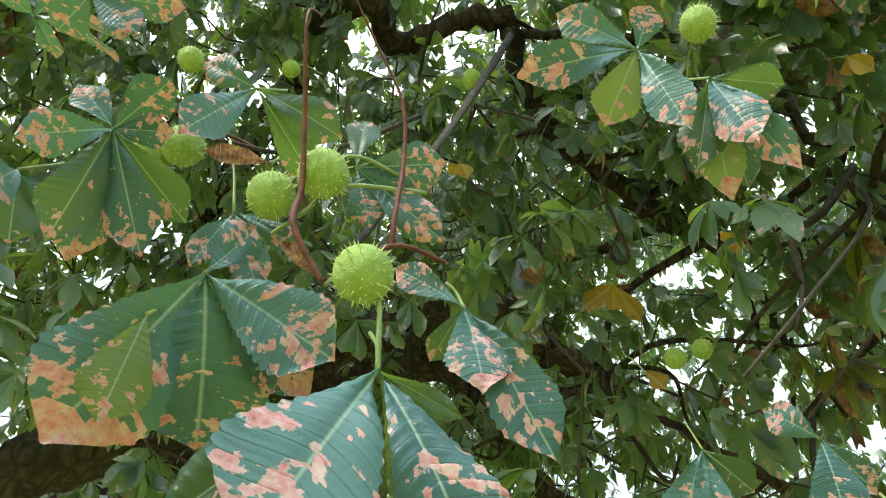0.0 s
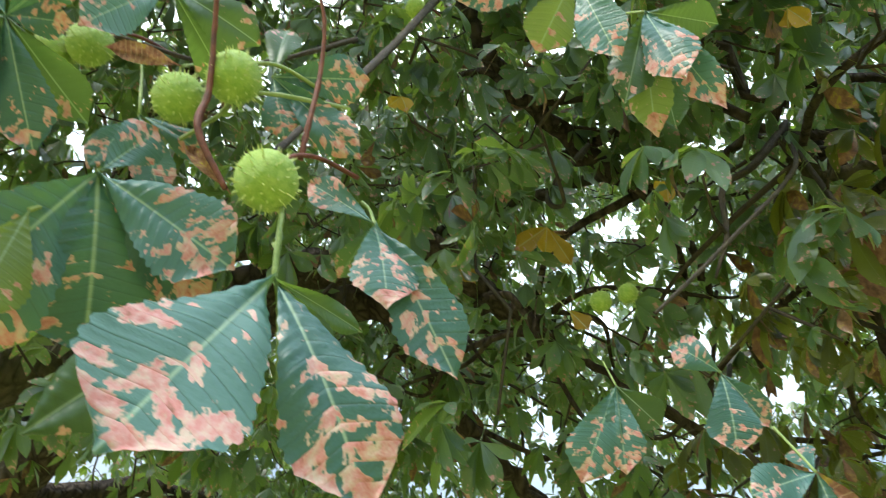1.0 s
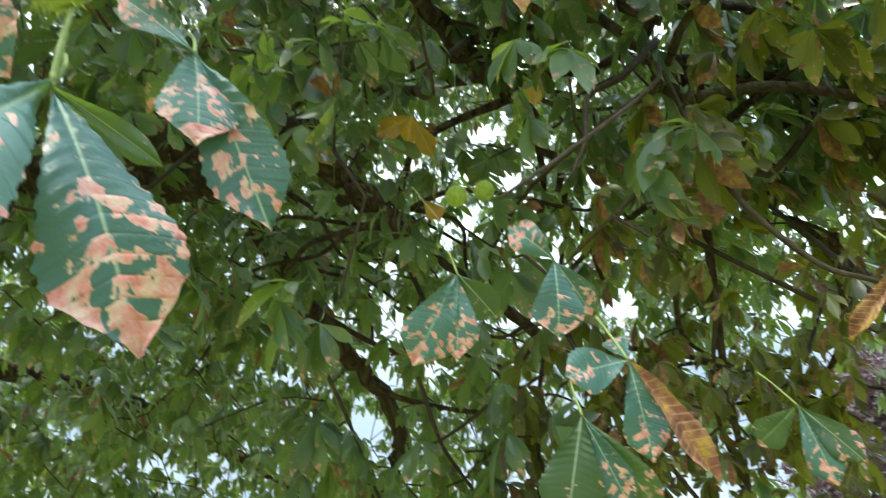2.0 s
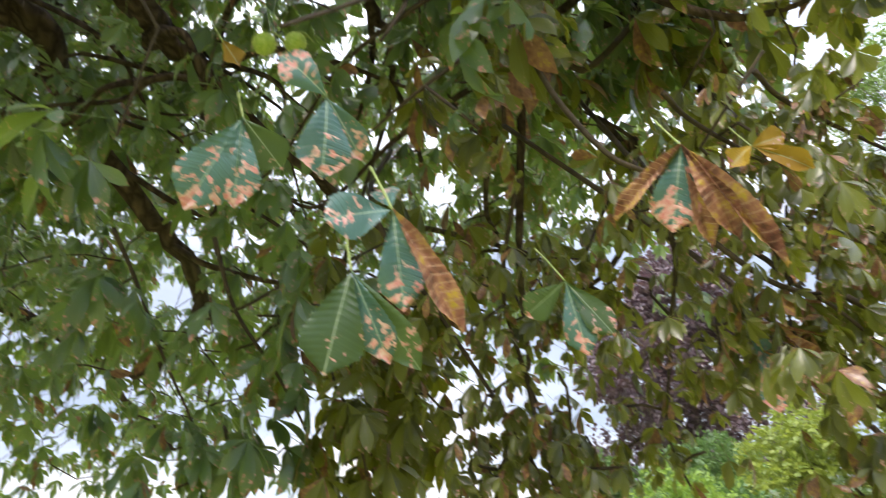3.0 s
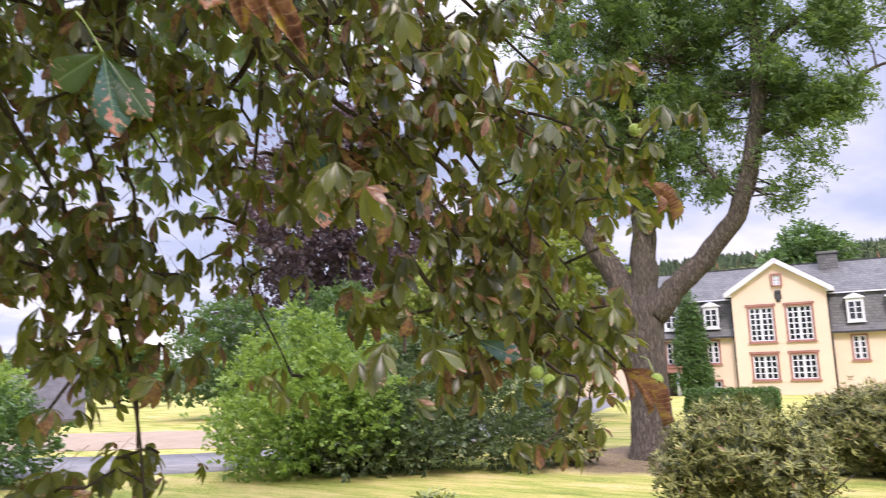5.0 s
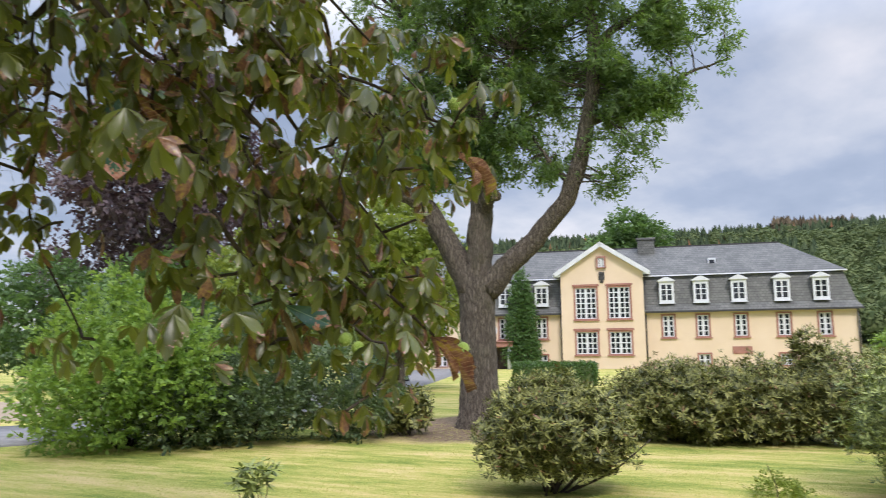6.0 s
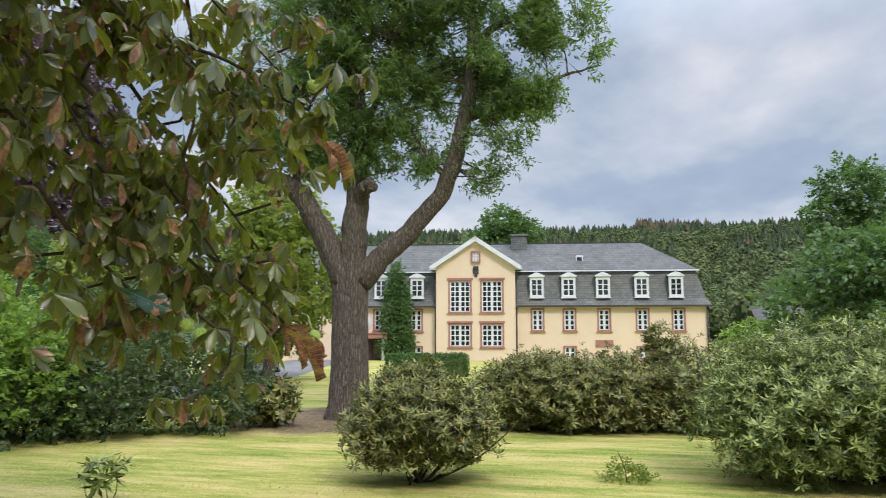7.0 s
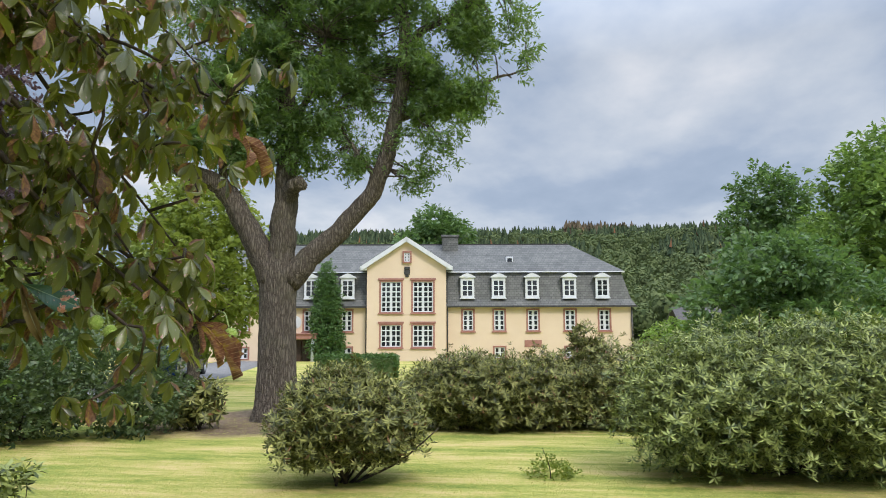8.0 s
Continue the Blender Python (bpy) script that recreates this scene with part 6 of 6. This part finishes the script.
# entrance: red stone lintel on white columns before a dark double door
part("portal_lintel", boxes((-9.9, -7.2, -0.9, -0.003, 1.78, 2.15), (-10.05, -7.05, -1.0, -0.003, 2.15, 2.25), bevel=0.02), M_STONE, house, "red stone portal lintel")
for x in (-9.6, -7.5):
    part("column", tube_mesh("column", [(x, -0.7, -0.3), (x, -0.7, 0.8), (x, -0.7, 1.78)], (0.17, 0.15, 0.14), 14), M_WHITE, house, "white portal column")
door = part("door", boxes((-9.33, -8.57, 0.12, 0.2, -0.25, 1.74), (-8.53, -7.77, 0.12, 0.2, -0.25, 1.74), bevel=0.01), M_DOOR, house, "dark double door")
oval = bmesh.new()
bmesh.ops.create_cone(oval, segments=28, radius1=0.5, radius2=0.5, depth=0.06, cap_ends=True, matrix=Matrix.Translation((-9.0, -0.04, 3.15)) @ Matrix.Diagonal((0.85, 1, 1, 1)) @ Matrix.Rotation(radians(90), 4, "X"))
part("emblem", oval, M_WHITE, house, "white oval wall emblem")

ivy = thing("ivy", "narrow column of ivy climbing the house front", "climber", pose(59.6, 11.75, 0, 0, 0, -81.5) @ pose(-6.45, -0.55, 0))
part("stem", tube_mesh("stem", smooth_path([(0, 0.3, -0.2), (0.05, 0.3, 2.5), (0, 0.35, 6.0)], 4), (0.12, 0.08, 0.03), 8), M_TWIG, ivy)
p, d = lumps_points([((0, 0, 1.3), (1.35, 0.5, 1.5)), ((0, 0, 3.3), (1.15, 0.5, 1.7)), ((0, 0.1, 5.2), (0.9, 0.45, 1.6)), ((0, 0.1, 6.7), (0.5, 0.35, 1.2))], 3400, 0.4)
part("foliage", foliage_mesh("foliage", SPRIGS, p, d + rng.normal(0, 0.4, p.shape), rng.normal(0, 0.5, p.shape) + [0, -1, 0.4], rng.uniform(0.2, 0.34, len(p))), M_IVY, ivy)["kind"] = "stuff"

# clipped hedges
def clipped_hedge(label, m, lx, ly, lz, count, mat):
    ob = thing("hedge", label, "hedge", m)
    part("core", boxes((-lx / 2 + 0.06, lx / 2 - 0.06, -ly / 2 + 0.06, ly / 2 - 0.06, 0, lz - 0.06), bevel=0.05), M_SHRUB_DARK, ob)
    p = np.c_[rng.uniform(-lx / 2, lx / 2, count), rng.uniform(-ly / 2, ly / 2, count), rng.uniform(0.02, lz, count)]
    face = rng.integers(0, 3, count)
    sgn = rng.choice([-1, 1], count)
    p[face == 0, 0] = (sgn * lx / 2)[face == 0]
    p[face == 1, 1] = (sgn * ly / 2)[face == 1]
    p[face == 2, 2] = lz
    p += rng.normal(0, 0.02, p.shape)
    part("foliage", foliage_mesh("foliage", SPRIGS, p, rand_dirs(count), rand_dirs(count), rng.uniform(0.1, 0.17, count)), mat, ob)["kind"] = "stuff"


clipped_hedge("low clipped dark green hedge before the entrance", pose(34.0, 9.0, 0, 0, 0, -81.5), 3.6, 1.0, 0.95, 2600, M_IVY)
clipped_hedge("clipped hedge block near the gardens", pose(3.9, 13.9, 0, 0, 0, 20), 2.0, 1.2, 1.6, 2000, M_SHRUB_DARK)

# ---- village edge, yard and cars ----
M_TILE = surface("grey_roof_tiles", (0.065, 0.062, 0.066), (0.12, 0.115, 0.12), 3.0, 0.8, 0.3)
M_SAND = surface("sandy_yard", (0.30, 0.235, 0.165), (0.40, 0.32, 0.235), 0.8, 0.95, 0.3)
M_PLASTER = surface("pale_plaster", (0.55, 0.53, 0.48), (0.66, 0.64, 0.6), 1.0, 0.9, 0.1)


def shed(label, m, lx, ly, wall_h, top, roofmat, wallmat=None):
    wallmat = wallmat or M_PLASTER
    ob = thing("outbuilding", label, "building", m)
    part("wall", boxes((-lx / 2, lx / 2, -ly / 2, ly / 2, -0.3, wall_h)), wallmat, ob)
    for k in range(2):
        part("window", boxes((-lx * 0.35 + k * lx * 0.55, -lx * 0.35 + k * lx * 0.55 + 0.9, -ly / 2 - 0.04, -ly / 2 - 0.003, wall_h * 0.55, wall_h * 0.85)), M_WHITE, ob)
    part("roof", prism([(-ly / 2 - 0.4, wall_h - 0.1), (0, top), (ly / 2 + 0.4, wall_h - 0.1), (ly / 2 + 0.4, wall_h + 0.02), (0, top + 0.14), (-ly / 2 - 0.4, wall_h + 0.02)], -lx / 2 - 0.3, lx / 2 + 0.3), roofmat, ob, "grey tiled pitched roof")
    part("door", boxes((-0.9, 0.9, -ly / 2 - 0.05, -ly / 2 - 0.003, -0.25, 0.6 * wall_h)), M_DOOR, ob)
    return ob


shed("low outbuilding with a grey tiled roof below the garden", pose(18.4, 39.0, -1.6, 0, 0, -25), 5.0, 6.0, 1.9, 3.9, M_TILE)
shed("long low building with a flat-pitched roof across the yard", pose(13.5, 47.0, -1.2, 0, 0, -15), 7.0, 5.0, 2.0, 2.6, M_TILE, M_DOOR)
shed("small house with a grey roof beyond the park trees", pose(74, -14.5, 0, 0, 0, -81), 6.0, 6.0, 2.2, 4.6, M_TILE)
yard = boxes((-8.5, 7.5, -3.4, 4.6, -0.06, 0.02))
tagged(part("pavement", yard, M_SAND), "sandy yard beside the drive", "yard", kind="structure").matrix_world = pose(17.2, 21.0, 0, 0, 0, 125)


def car(label, m, paint):
    ob = thing("car", label, "car", m, "parked cars")
    prof = [(-2.1, 0.3), (2.1, 0.3), (2.15, 0.65), (1.95, 0.85), (1.1, 0.95), (0.5, 1.42), (-1.2, 1.46), (-1.95, 1.0), (-2.15, 0.9)]
    bm = bmesh.new()
    rows = []
    for y, k in ((-0.85, 0.97), (-0.78, 1.0), (0.78, 1.0), (0.85, 0.97)):
        rows.append([bm.verts.new((x, y * (0.86 if z > 1.2 else 1), z * k)) for x, z in prof])
    for r0, r1 in zip(rows, rows[1:]):
        for i in range(len(prof)):
            bm.faces.new((r0[i], r0[(i + 1) % len(prof)], r1[(i + 1) % len(prof)], r1[i]))
    bm.faces.new(rows[0][::-1])
    bm.faces.new(rows[-1])
    bmesh.ops.recalc_face_normals(bm, faces=bm.faces[:])
    part("body", bm, paint, ob)
    for s in (-1, 1):
        part("side_window", boxes((-1.4, 0.55, s * 0.76 - 0.03, s * 0.76 + 0.03, 1.02, 1.33)), M_GLASS, ob)
        for x in (-1.3, 1.35):
            v, f = tube([(x, s * 0.66, 0.31), (x, s * 0.76, 0.31), (x, s * 0.87, 0.31)], (0.31, 0.31), 18)
            w = part("wheel", quads("wheel", v, f), M_DARK, ob)
            v, f = tube([(x, s * 0.84, 0.31), (x, s * 0.86, 0.31), (x, s * 0.885, 0.31)], (0.19, 0.17), 12)
            part("rim", quads("rim", v, f), M_WHITE, w)
        part("headlight", boxes((2.04, 2.14, s * 0.6 - 0.15, s * 0.6 + 0.15, 0.62, 0.76)), M_WHITE, ob)


M_BLUE = surface("blue_car_paint", (0.02, 0.05, 0.20), (0.03, 0.07, 0.25), 1.0, 0.25, 0.02)
M_GREYCAR = surface("dark_car_paint", (0.03, 0.03, 0.035), (0.05, 0.05, 0.075), 1.0, 0.25, 0.02)
car("blue car parked by the drive near the house", pose(30.5, 16.6, 0.03, 0, 0, 200), M_BLUE)
car("dark car parked by the drive near the house", pose(34.5, 17.9, 0.03, 0, 0, 196), M_GREYCAR)
